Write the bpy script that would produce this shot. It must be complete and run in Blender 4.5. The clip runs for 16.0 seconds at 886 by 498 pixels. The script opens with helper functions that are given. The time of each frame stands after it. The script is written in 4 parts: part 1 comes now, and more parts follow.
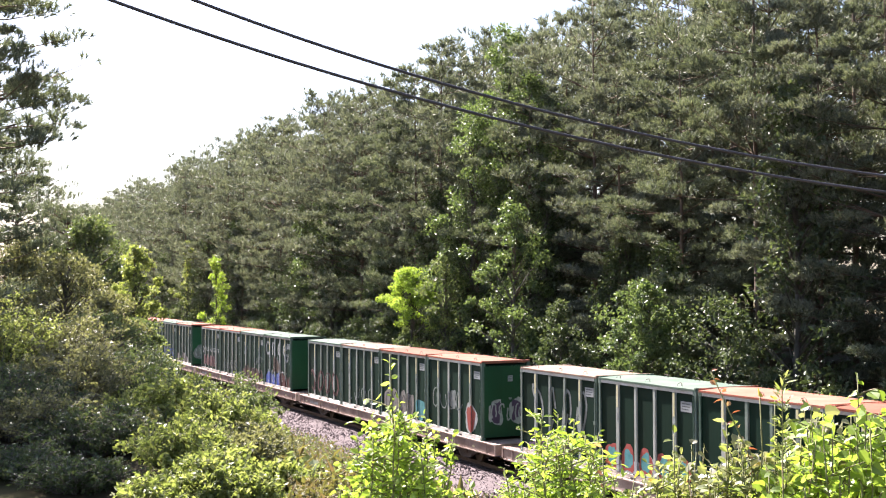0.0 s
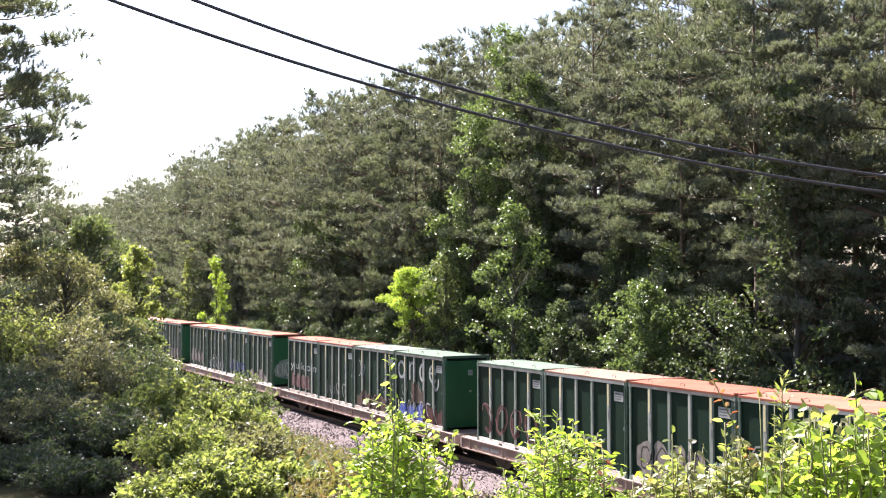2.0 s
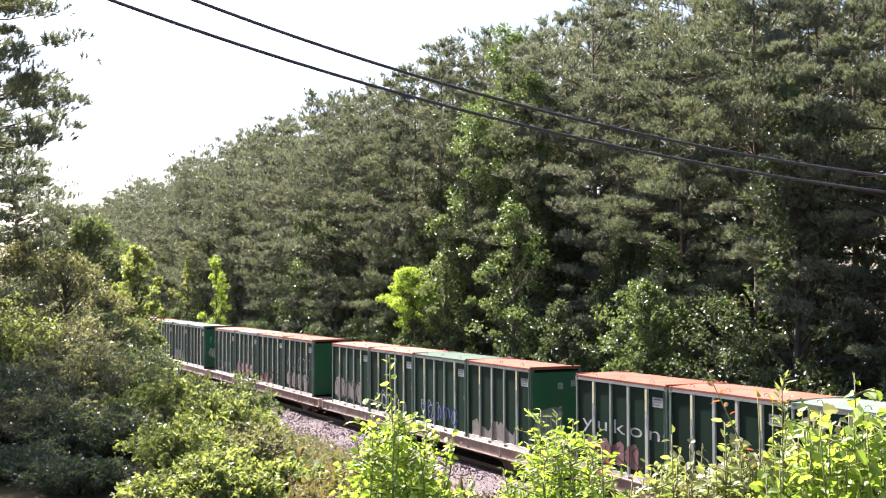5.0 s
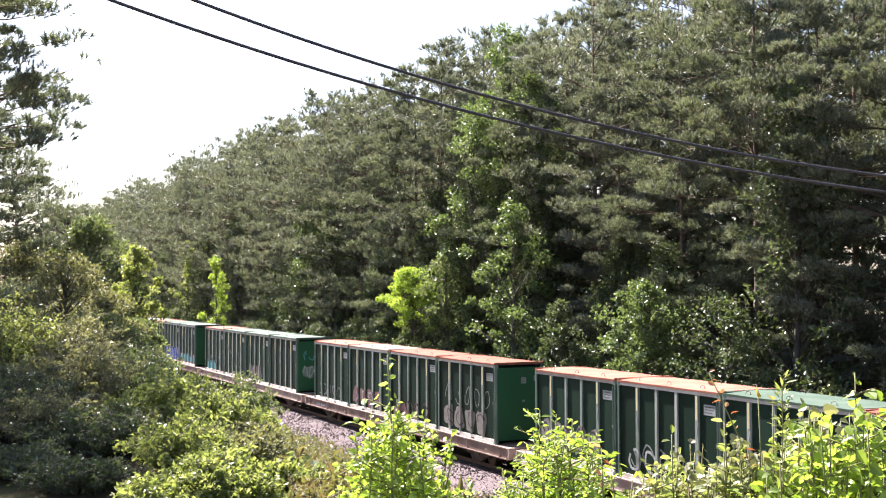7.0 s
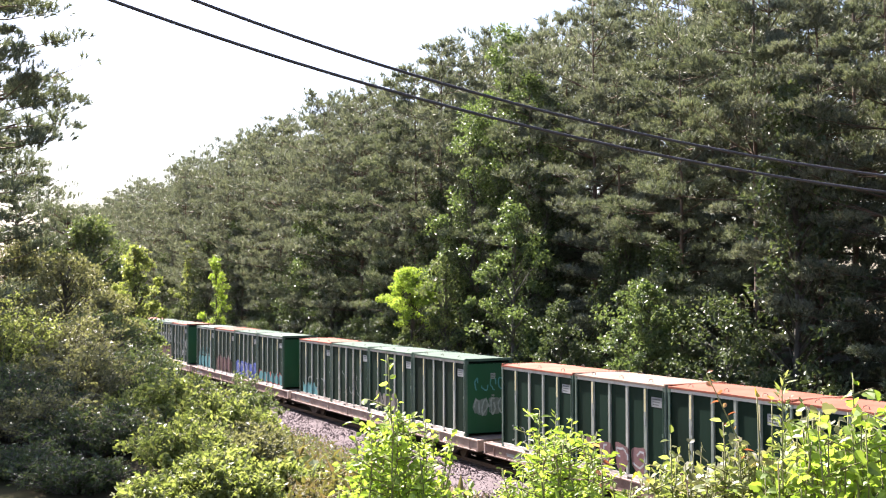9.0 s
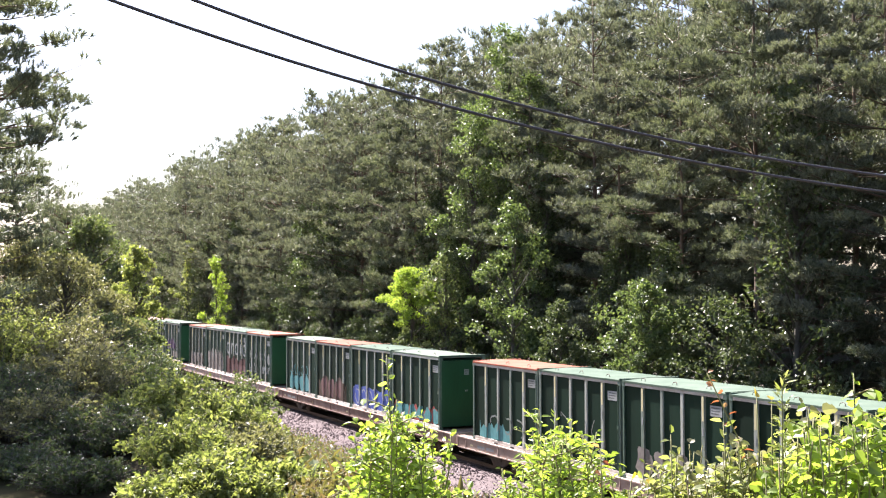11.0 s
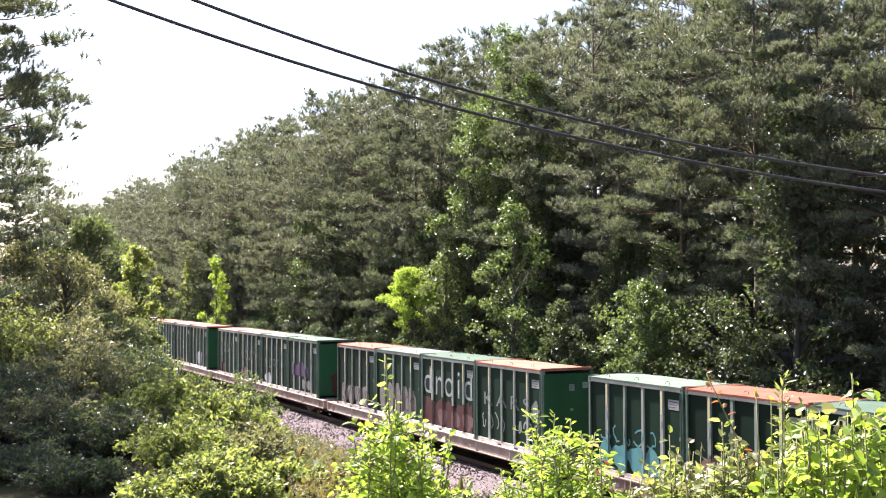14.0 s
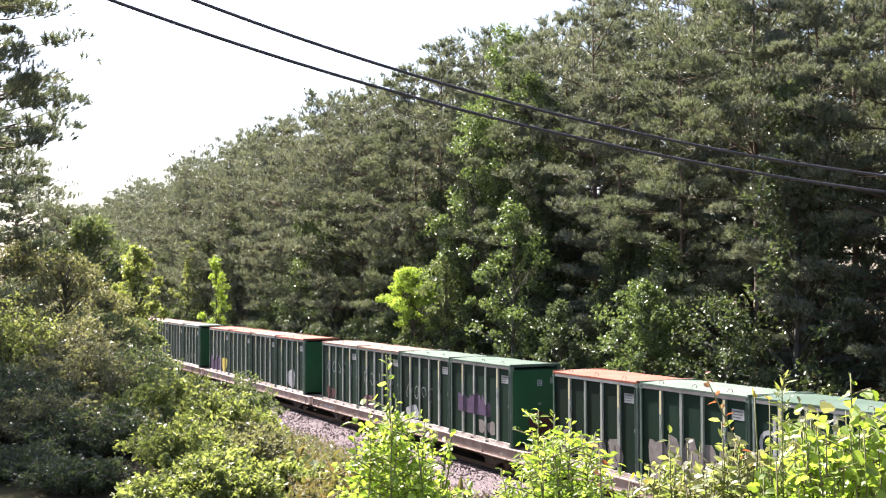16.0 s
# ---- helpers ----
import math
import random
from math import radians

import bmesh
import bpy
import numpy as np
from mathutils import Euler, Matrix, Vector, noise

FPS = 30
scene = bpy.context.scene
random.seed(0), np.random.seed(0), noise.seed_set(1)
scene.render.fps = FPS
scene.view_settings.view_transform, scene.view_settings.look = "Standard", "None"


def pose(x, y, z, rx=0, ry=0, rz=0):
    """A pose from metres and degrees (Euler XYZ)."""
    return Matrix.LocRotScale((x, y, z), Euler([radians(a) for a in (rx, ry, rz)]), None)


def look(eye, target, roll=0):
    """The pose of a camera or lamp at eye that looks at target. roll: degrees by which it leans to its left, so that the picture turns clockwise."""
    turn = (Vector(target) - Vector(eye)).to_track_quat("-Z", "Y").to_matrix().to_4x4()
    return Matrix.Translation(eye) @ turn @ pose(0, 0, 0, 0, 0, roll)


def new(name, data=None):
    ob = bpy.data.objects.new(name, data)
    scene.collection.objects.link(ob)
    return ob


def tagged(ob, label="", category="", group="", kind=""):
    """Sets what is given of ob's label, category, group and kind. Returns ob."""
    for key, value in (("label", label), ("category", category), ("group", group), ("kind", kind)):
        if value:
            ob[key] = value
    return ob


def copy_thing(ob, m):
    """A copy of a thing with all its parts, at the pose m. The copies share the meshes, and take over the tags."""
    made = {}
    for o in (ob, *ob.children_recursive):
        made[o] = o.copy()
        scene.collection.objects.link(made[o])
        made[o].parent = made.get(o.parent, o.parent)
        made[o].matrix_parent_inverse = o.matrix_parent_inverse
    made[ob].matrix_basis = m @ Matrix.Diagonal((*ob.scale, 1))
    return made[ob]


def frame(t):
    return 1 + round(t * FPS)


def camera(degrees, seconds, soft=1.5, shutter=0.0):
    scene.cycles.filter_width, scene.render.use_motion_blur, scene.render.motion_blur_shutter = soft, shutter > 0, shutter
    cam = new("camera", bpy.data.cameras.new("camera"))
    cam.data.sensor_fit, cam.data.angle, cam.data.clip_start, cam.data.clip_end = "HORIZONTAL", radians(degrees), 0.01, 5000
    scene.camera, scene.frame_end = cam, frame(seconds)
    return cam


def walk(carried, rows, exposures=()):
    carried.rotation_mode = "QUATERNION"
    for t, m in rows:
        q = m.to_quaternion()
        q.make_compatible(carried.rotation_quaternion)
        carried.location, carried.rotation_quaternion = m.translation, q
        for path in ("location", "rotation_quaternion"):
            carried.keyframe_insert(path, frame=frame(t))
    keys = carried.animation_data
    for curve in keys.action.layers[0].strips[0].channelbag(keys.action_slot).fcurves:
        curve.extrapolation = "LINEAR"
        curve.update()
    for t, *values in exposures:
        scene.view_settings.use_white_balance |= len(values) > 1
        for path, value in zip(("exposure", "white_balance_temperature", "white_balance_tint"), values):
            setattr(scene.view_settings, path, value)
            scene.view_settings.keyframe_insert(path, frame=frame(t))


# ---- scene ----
# Rails run along x, the near container sides lie in the plane y = 0, the rail tops at z = 0.
EYE = Vector((0.0, -25.41, 8.53))
VIEW = 63.87          # degrees from +y towards -x
cam = camera(42.3, 16.0, soft=1.15)
aim = EYE + Vector((-math.sin(radians(VIEW)), math.cos(radians(VIEW)), math.tan(radians(1.75)))) * 50
walk(cam, [(0.0, look(EYE, aim, -0.13)), (16.0, look(EYE, aim, -0.13))], exposures=[(0.0, 2.36, 6550, 20), (16.0, 2.36, 6550, 20)])

# ---- light ----
SUN_AZ, SUN_EL = 188.5, 50.0      # direction to the sun: degrees from +x towards +y, and height
sun_dir = Vector((math.cos(radians(SUN_AZ)) * math.cos(radians(SUN_EL)), math.sin(radians(SUN_AZ)) * math.cos(radians(SUN_EL)), math.sin(radians(SUN_EL))))
world = bpy.data.worlds.new("sky")
world.use_nodes = True
scene.world = world
wn = world.node_tree
sky = wn.nodes.new("ShaderNodeTexSky")
sky.sky_type, sky.sun_disc = "NISHITA", False
sky.sun_elevation, sky.sun_rotation = radians(SUN_EL), radians(90 - SUN_AZ)
sky.dust_density, sky.air_density = 1.5, 1.0
wn.links.new(sky.outputs[0], wn.nodes["Background"].inputs[0])
wn.nodes["Background"].inputs[1].default_value = 0.052
sun = new("sun", bpy.data.lights.new("sun", "SUN"))
sun.data.energy, sun.data.angle, sun.data.color = 5.0, radians(0.6), (1.0, 0.965, 0.9)
sun.matrix_world = look(sun_dir * 100, (0, 0, 0))

# ---- materials ----


def material(name, colours, rough=0.6, metal=0.0, scale=3.0, bump=0.0, fine=40.0, island=False, thin=0.0, spec=0.5, per_object=False, streak=1.0):
    """Two-scale noise over a ramp of colours, with relief; thin: share of light let through, for leaves."""
    m = bpy.data.materials.new(name)
    m.use_nodes = True
    nt = m.node_tree
    n, l = nt.nodes, nt.links
    bsdf, out = n["Principled BSDF"], n["Material Output"]
    tc = n.new("ShaderNodeTexCoord")
    mp = n.new("ShaderNodeMapping")
    mp.inputs["Scale"].default_value = (1, 1, streak)
    l.new(tc.outputs["Object"], mp.inputs[0])
    big, small = n.new("ShaderNodeTexNoise"), n.new("ShaderNodeTexNoise")
    big.inputs["Scale"].default_value, big.inputs["Detail"].default_value = scale, 5
    small.inputs["Scale"].default_value, small.inputs["Detail"].default_value = fine, 3
    l.new(mp.outputs[0], big.inputs["Vector"])
    l.new(mp.outputs[0], small.inputs["Vector"])
    mix = n.new("ShaderNodeMath")
    mix.operation = "MULTIPLY_ADD"
    l.new(small.outputs["Fac"], mix.inputs[0])
    mix.inputs[1].default_value = 0.5
    half = n.new("ShaderNodeMath")
    half.operation = "MULTIPLY_ADD"
    l.new(big.outputs["Fac"], half.inputs[0])
    half.inputs[1].default_value, half.inputs[2].default_value = 1.3, -0.4
    l.new(half.outputs[0], mix.inputs[2])
    value = mix.outputs[0]
    if island or per_object:
        src = n.new("ShaderNodeNewGeometry" if island else "ShaderNodeObjectInfo")
        add = n.new("ShaderNodeMath")
        add.operation = "MULTIPLY_ADD"
        l.new(src.outputs["Random Per Island" if island else "Random"], add.inputs[0])
        add.inputs[1].default_value = 0.7 if island else 0.5
        low = n.new("ShaderNodeMath")
        low.operation = "MULTIPLY_ADD"
        l.new(value, low.inputs[0])
        low.inputs[1].default_value, low.inputs[2].default_value = 0.6, -0.15
        l.new(low.outputs[0], add.inputs[2])
        value = add.outputs[0]
    ramp = n.new("ShaderNodeValToRGB")
    cr = ramp.color_ramp
    while len(cr.elements) < len(colours):
        cr.elements.new(0.5)
    for i, c in enumerate(colours):
        cr.elements[i].position = 0.12 + 0.76 * i / max(1, len(colours) - 1)
        cr.elements[i].color = (*c, 1)
    l.new(value, ramp.inputs[0])
    l.new(ramp.outputs[0], bsdf.inputs["Base Color"])
    bsdf.inputs["Roughness"].default_value, bsdf.inputs["Metallic"].default_value = rough, metal
    bsdf.inputs["Specular IOR Level"].default_value = spec
    if bump:
        b = n.new("ShaderNodeBump")
        b.inputs["Strength"].default_value, b.inputs["Distance"].default_value = bump, 0.02
        l.new(mix.outputs[0], b.inputs["Height"])
        l.new(b.outputs[0], bsdf.inputs["Normal"])
    if thin:
        tr, ms = n.new("ShaderNodeBsdfTranslucent"), n.new("ShaderNodeMixShader")
        warm = n.new("ShaderNodeMixRGB")
        warm.blend_type = "MULTIPLY"
        warm.inputs[0].default_value = 1.0
        warm.inputs[2].default_value = (1.45, 1.5, 0.8, 1)
        l.new(ramp.outputs[0], warm.inputs[1])
        l.new(warm.outputs[0], tr.inputs[0])
        ms.inputs[0].default_value = thin
        l.new(bsdf.outputs[0], ms.inputs[1])
        l.new(tr.outputs[0], ms.inputs[2])
        l.new(ms.outputs[0], out.inputs[0])
    return m


BARK = material("pine_bark", [(0.05, 0.035, 0.025), (0.13, 0.09, 0.065), (0.2, 0.15, 0.11)], 0.9, scale=2, bump=0.8, fine=14, streak=0.3)
GREY_BARK = material("grey_bark", [(0.05, 0.045, 0.04), (0.1, 0.09, 0.075), (0.15, 0.13, 0.11)], 0.9, scale=3, bump=0.6, fine=20, streak=0.3)
STEM = material("green_stem", [(0.1, 0.09, 0.04), (0.16, 0.17, 0.06), (0.2, 0.13, 0.07)], 0.7, scale=5)
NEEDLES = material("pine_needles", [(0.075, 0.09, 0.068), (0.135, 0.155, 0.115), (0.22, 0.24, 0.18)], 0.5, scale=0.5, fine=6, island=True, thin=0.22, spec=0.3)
# Paler, greyer copy: haze put into colour on far pines, variety on near ones.
NEEDLES_GREY = material("grey_hazed_pine_needles", [(0.09, 0.102, 0.085), (0.155, 0.17, 0.14), (0.23, 0.245, 0.2)], 0.5, scale=0.5, fine=6, island=True, thin=0.22, spec=0.3)
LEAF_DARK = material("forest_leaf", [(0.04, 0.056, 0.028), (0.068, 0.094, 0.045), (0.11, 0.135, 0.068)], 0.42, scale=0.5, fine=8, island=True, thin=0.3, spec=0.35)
LEAF_MID = material("bush_leaf", [(0.07, 0.096, 0.044), (0.115, 0.148, 0.068), (0.175, 0.2, 0.098)], 0.4, scale=0.7, fine=8, island=True, thin=0.4)
LEAF_FRESH = material("fresh_leaf", [(0.06, 0.092, 0.036), (0.105, 0.148, 0.06), (0.17, 0.215, 0.1)], 0.38, scale=0.6, fine=8, island=True, thin=0.38)
LEAF_BRIGHT = material("young_leaf", [(0.108, 0.135, 0.045), (0.19, 0.225, 0.08), (0.31, 0.32, 0.145)], 0.4, scale=0.7, fine=8, island=True, thin=0.5)
LEAF_LIME = material("lime_leaf", [(0.12, 0.18, 0.035), (0.24, 0.33, 0.06), (0.36, 0.45, 0.1)], 0.45, scale=0.7, fine=8, island=True, thin=0.5)
LEAF_MUTED = material("muted_leaf", [(0.1, 0.102, 0.06), (0.165, 0.165, 0.095), (0.235, 0.23, 0.14)], 0.45, scale=0.7, fine=8, island=True, thin=0.4)
LEAF_RED = material("red_leaf", [(0.2, 0.05, 0.03), (0.35, 0.12, 0.08), (0.4, 0.25, 0.15)], 0.45, scale=2, fine=9, island=True, thin=0.35)
LEAF_YELLOW = material("yellow_leaf", [(0.35, 0.25, 0.03), (0.5, 0.36, 0.04)], 0.45, scale=2, fine=9, island=True, thin=0.4)
WEED = material("dry_weed", [(0.1, 0.09, 0.035), (0.17, 0.16, 0.06), (0.2, 0.13, 0.08)], 0.7, scale=0.7, fine=8, island=True, thin=0.3)
EARTH = material("earth", [(0.03, 0.026, 0.017), (0.06, 0.05, 0.03), (0.05, 0.06, 0.024)], 0.95, scale=0.35, bump=1.0, fine=7, spec=0.03)
BALLAST = material("ballast_stone", [(0.06, 0.047, 0.048), (0.11, 0.088, 0.09), (0.17, 0.14, 0.142)], 0.9, scale=2, bump=1.0, fine=20, island=True, spec=0.1)
RAIL = material("rail_steel", [(0.1, 0.06, 0.04), (0.2, 0.12, 0.08)], 0.55, 0.6, scale=4)
TIE = material("tie_wood", [(0.05, 0.04, 0.03), (0.11, 0.09, 0.07)], 0.9, scale=5, bump=0.5)
WIRE = material("cable_jacket", [(0.03, 0.027, 0.033), (0.06, 0.055, 0.066)], 0.5, scale=3)

# ---- small makers ----


def joined(chunks):
    """Stack (verts, faces) pieces into one pair."""
    vs, fs, k = [], [], 0
    for v, f in chunks:
        vs.append(np.asarray(v, float))
        fs.extend([tuple(i + k for i in g) for g in f] if not isinstance(f, np.ndarray) else (f + k).tolist())
        k += len(v)
    return np.concatenate(vs), fs


def solid(name, v, f, mat, parent=None, label="", smooth=False):
    me = bpy.data.meshes.new(name)
    me.from_pydata(np.asarray(v).tolist(), [], f.tolist() if isinstance(f, np.ndarray) else f)
    me.materials.append(mat)
    if smooth:
        me.polygons.foreach_set("use_smooth", [True] * len(me.polygons))
    ob = new(name, me)
    if parent:
        ob.parent = parent
    if label:
        ob["label"] = label
    return ob


def box(x0, x1, y0, y1, z0, z1):
    v = [(x, y, z) for x in (x0, x1) for y in (y0, y1) for z in (z0, z1)]
    return v, [(0, 1, 3, 2), (4, 6, 7, 5), (0, 4, 5, 1), (2, 3, 7, 6), (0, 2, 6, 4), (1, 5, 7, 3)]


def tube(path, radii, sides=6):
    path = np.asarray(path, float)
    n = len(path)
    d = np.gradient(path, axis=0)
    d /= np.linalg.norm(d, axis=1)[:, None] + 1e-9
    ref = np.where(np.abs(d[:, 2:3]) > 0.9, np.array([[1.0, 0, 0]]), np.array([[0, 0, 1.0]]))
    a = np.cross(d, ref)
    a /= np.linalg.norm(a, axis=1)[:, None] + 1e-9
    b = np.cross(d, a)
    ang = np.arange(sides) * 2 * np.pi / sides
    r = np.asarray(radii, float)[:, None, None]
    v = path[:, None, :] + r * (np.cos(ang)[None, :, None] * a[:, None, :] + np.sin(ang)[None, :, None] * b[:, None, :])
    f = [(i * sides + j, i * sides + (j + 1) % sides, (i + 1) * sides + (j + 1) % sides, (i + 1) * sides + j) for i in range(n - 1) for j in range(sides)]
    f.append(tuple(range(sides - 1, -1, -1)))
    f.append(tuple((n - 1) * sides + j for j in range(sides)))
    return v.reshape(-1, 3), f


def unit(rng, n):
    v = rng.normal(size=(n, 3))
    return v / np.linalg.norm(v, axis=1)[:, None]


def leaf_set(rng, at, length, width, up=0.3, toward=None):
    """Folded four-point leaves at the given points: (verts, tris)."""
    n = len(at)
    d = unit(rng, n)
    if toward is not None:
        d = d + toward
    d[:, 2] -= 0.15
    d /= np.linalg.norm(d, axis=1)[:, None]
    nrm = unit(rng, n) + np.array([0, 0, up])
    side = np.cross(d, nrm)
    side /= np.linalg.norm(side, axis=1)[:, None] + 1e-9
    lift = np.cross(side, d)
    s = rng.uniform(0.6, 1.25, n)[:, None]
    L, W = length * s, width * s
    base = at
    tip = at + d * L - lift * L * 0.12
    l = at + d * L * 0.42 + side * W * 0.5 + lift * W * 0.18
    r = at + d * L * 0.42 - side * W * 0.5 + lift * W * 0.18
    v = np.stack([base, l, tip, r], 1).reshape(-1, 3)
    k = np.arange(n)[:, None] * 4
    f = np.concatenate([k + np.array([[0, 2, 1]]), k + np.array([[0, 3, 2]])])
    return v, f


def tuft_set(rng, at, axis, length, width, blades):
    """Bursts of needles, each needle bundle one thin triangle."""
    n = len(at) * blades
    p = np.repeat(at, blades, 0)
    ax = np.repeat(axis, blades, 0)
    d = unit(rng, n) * 0.68 + ax * 0.85
    d /= np.linalg.norm(d, axis=1)[:, None]
    side = np.cross(d, unit(rng, n))
    side /= np.linalg.norm(side, axis=1)[:, None] + 1e-9
    L = length * rng.uniform(0.6, 1.15, n)[:, None]
    back = p + ax * rng.uniform(-0.6, 0.25, n)[:, None] * length
    v = np.stack([back - side * width * 0.5, back + side * width * 0.5, back + d * L], 1).reshape(-1, 3)
    return v, np.arange(n * 3).reshape(-1, 3)


def thing(name, label, category, group="", kind=""):
    return tagged(new(name), label, category, group, kind)


def spot(a, r):
    """Plan place a degrees to the right of the view's axis and r metres off along it."""
    b = radians(VIEW - a)
    r = r / math.cos(radians(a))
    return EYE.x - math.sin(b) * r, EYE.y + math.cos(b) * r


# ---- ground ----


def ease(a, b, v):
    t = min(1.0, max(0.0, (v - a) / (b - a)))
    return t * t * (3 - 2 * t)


def ground_z(x, y):
    near = -0.75 + 7.55 * ease(-8.0, -24.0, y)
    far = 3.4 * ease(4.5, 13.0, y) + 3.0 * ease(13.0, 60.0, y)
    wob = 0.22 * noise.noise((x * 0.23, y * 0.23, 0)) + 0.5 * noise.noise((x * 0.05, y * 0.05, 4))
    calm = ease(2.0, 5.0, abs(y - 1.3))
    return near + far + wob * calm


def build_ground():
    ys = np.concatenate([np.linspace(-900, -60, 8), np.arange(-50, -26, 4), np.arange(-26, 16, 0.8), np.arange(16, 60, 5), np.linspace(70, 1200, 8)])
    xs = np.concatenate([np.linspace(-2500, -320, 9), np.arange(-300, -90, 8), np.arange(-90, 10, 1.2), np.arange(12, 60, 6), np.linspace(80, 900, 7)])
    v = [(x, y, ground_z(x, y)) for x in xs for y in ys]
    m = len(ys)
    f = [(i * m + j, (i + 1) * m + j, (i + 1) * m + j + 1, i * m + j + 1) for i in range(len(xs) - 1) for j in range(m - 1)]
    tagged(solid("ground", v, f, EARTH, smooth=True), "sloping bank of brown earth with weeds and leaf litter", "ground", kind="structure")


# ---- trees ----


def pine(rng, height, spread, tufts, start=0.22, blade=(0.34, 0.05, 16), puff=1.0, dense=1.0, pads=0.9):
    """A pine with a tapered trunk, whorled limbs and needle tufts on their outer parts."""
    t = np.linspace(0, 1, 9)
    bend = rng.uniform(-1, 1, 2) * 0.25
    path = np.stack([bend[0] * np.sin(t * 3), bend[1] * np.sin(t * 2.3), t * height], 1)
    wood = [tube(path, np.interp(t, [0, 1], [height * 0.0078, 0.02]), 7)]
    pts, axes, limbs = [], [], []
    z = start * height
    while z < height * 0.985:
        k = max(0.0, (z / height - start) / (1 - start))
        reach = spread * (0.45 + 0.75 * math.sin(min(1, k * 1.15 + 0.18) * math.pi * 0.62)) * (1.0 - 0.8 * k ** 2.6)
        for j in range(rng.integers(3, 6)):
            a = rng.uniform(0, 2 * math.pi)
            ln = reach * rng.uniform(0.5, 1.12)
            o = np.array([np.interp(z / height, t, path[:, 0]), np.interp(z / height, t, path[:, 1]), z])
            rise = rng.uniform(-0.16, 0.2) + 0.3 * k
            u = np.linspace(0, 1, 3)
            lp = o + np.stack([np.cos(a) * u * ln, np.sin(a) * u * ln, (rise * u + 0.14 * u * u) * ln], 1)
            limbs.append((lp, ln, a))
        z += rng.uniform(0.6, 1.05) * height / 22 / dense
    total = sum(q[1] + 0.5 for q in limbs)
    for lp, ln, a in limbs:
        wood.append(tube(lp, np.linspace(0.02 + 0.007 * ln, 0.006, 3), 3))
        # domed pads of upswept tufts along the outer limb, dark gaps between them
        m = max(2, int(ln * pads))
        n = max(m * 3, int(tufts * (ln + 0.5) / total))
        uc = rng.uniform(0.3, 1.0, m) ** 0.7
        uc[0] = 1.0
        c = np.stack([np.interp(uc, np.linspace(0, 1, 3), lp[:, i]) for i in range(3)], 1)
        away = rng.uniform(-1, 1, m) * (0.1 + 0.38 * ln * (1.15 - uc))
        c = c + np.stack([-np.sin(a) * away, np.cos(a) * away, 0.12 * np.abs(away)], 1)
        size = rng.uniform(0.42, 0.78, m) * puff * (0.5 + 0.5 * min(1.0, ln / spread))
        pick = rng.integers(0, m, n)
        dv = unit(rng, n)
        dv[:, 2] = np.abs(dv[:, 2]) - 0.12
        pts.append(c[pick] + dv * size[pick][:, None] * np.array([1.0, 1.0, 0.5]) * rng.uniform(0.6, 1.0, n)[:, None])
        out = (lp[-1] - lp[0]) / max(ln, 0.1)
        ax = dv * 0.75 + np.array([0, 0, 0.65]) + out[None, :] * 0.4
        axes.append(ax / np.linalg.norm(ax, axis=1)[:, None])
    v, f = joined(wood)
    cv, cf = tuft_set(rng, np.concatenate(pts), np.concatenate(axes), *blade)
    return (v, f), (cv, cf)


def broadleaf(rng, height, spread, leaves, leaf=(0.15, 0.1), start=0.2, clumps=60, shape=0.55, clump=0.34):
    """A broadleaf tree: forked trunk, limbs that end in leaf clumps, with gaps between them."""
    t = np.linspace(0, 1, 7)
    path = np.stack([rng.uniform(-0.4, 0.4) * np.sin(t * 3), rng.uniform(-0.4, 0.4) * np.sin(t * 2.2), t * height * 0.93], 1)
    wood = [tube(path, np.interp(t, [0, 1], [height * 0.011 + 0.02, 0.02]), 6)]
    pts = []
    for i in range(clumps):
        k = start + (1 - start) * (i + rng.uniform(0, 1)) / clumps
        w = spread * math.sin(min(1.0, ((k - start) / (1 - start) * 0.86 + 0.14)) ** shape * math.pi) ** 0.8 + 0.12 * spread
        a = rng.uniform(0, 2 * math.pi)
        r = w * rng.uniform(0.35, 1.05)
        end = np.array([np.interp(k, t, path[:, 0]) + math.cos(a) * r, np.interp(k, t, path[:, 1]) + math.sin(a) * r, k * height])
        k0 = max(0.05, k - 0.1 - 0.25 * r / height)
        root = np.array([np.interp(k0, t, path[:, 0]), np.interp(k0, t, path[:, 1]), k0 * height * 0.93])
        mid = (root + end) / 2 + np.array([0, 0, 0.1 * r])
        wood.append(tube([root, mid, end], [0.012 + 0.004 * height, 0.018, 0.006], 4))
        n = int(leaves / clumps)
        size = np.array([1.0, 1.0, 0.7]) * clump * spread * rng.uniform(0.55, 1.15)
        g = unit(rng, n) * (rng.uniform(0, 1, n) ** 0.45)[:, None] * size
        g[:, 2] -= 0.15 * (g[:, 0] ** 2 + g[:, 1] ** 2) / max(size[0], 0.1)
        along = rng.uniform(0, 1, n)[:, None]
        pts.append(np.where(rng.uniform(0, 1, (n, 1)) < 0.78, end + g, root + (end - root) * along + g * 0.35))
    v, f = joined(wood)
    lv, lf = leaf_set(rng, np.concatenate(pts), leaf[0], leaf[1])
    return (v, f), (lv, lf)


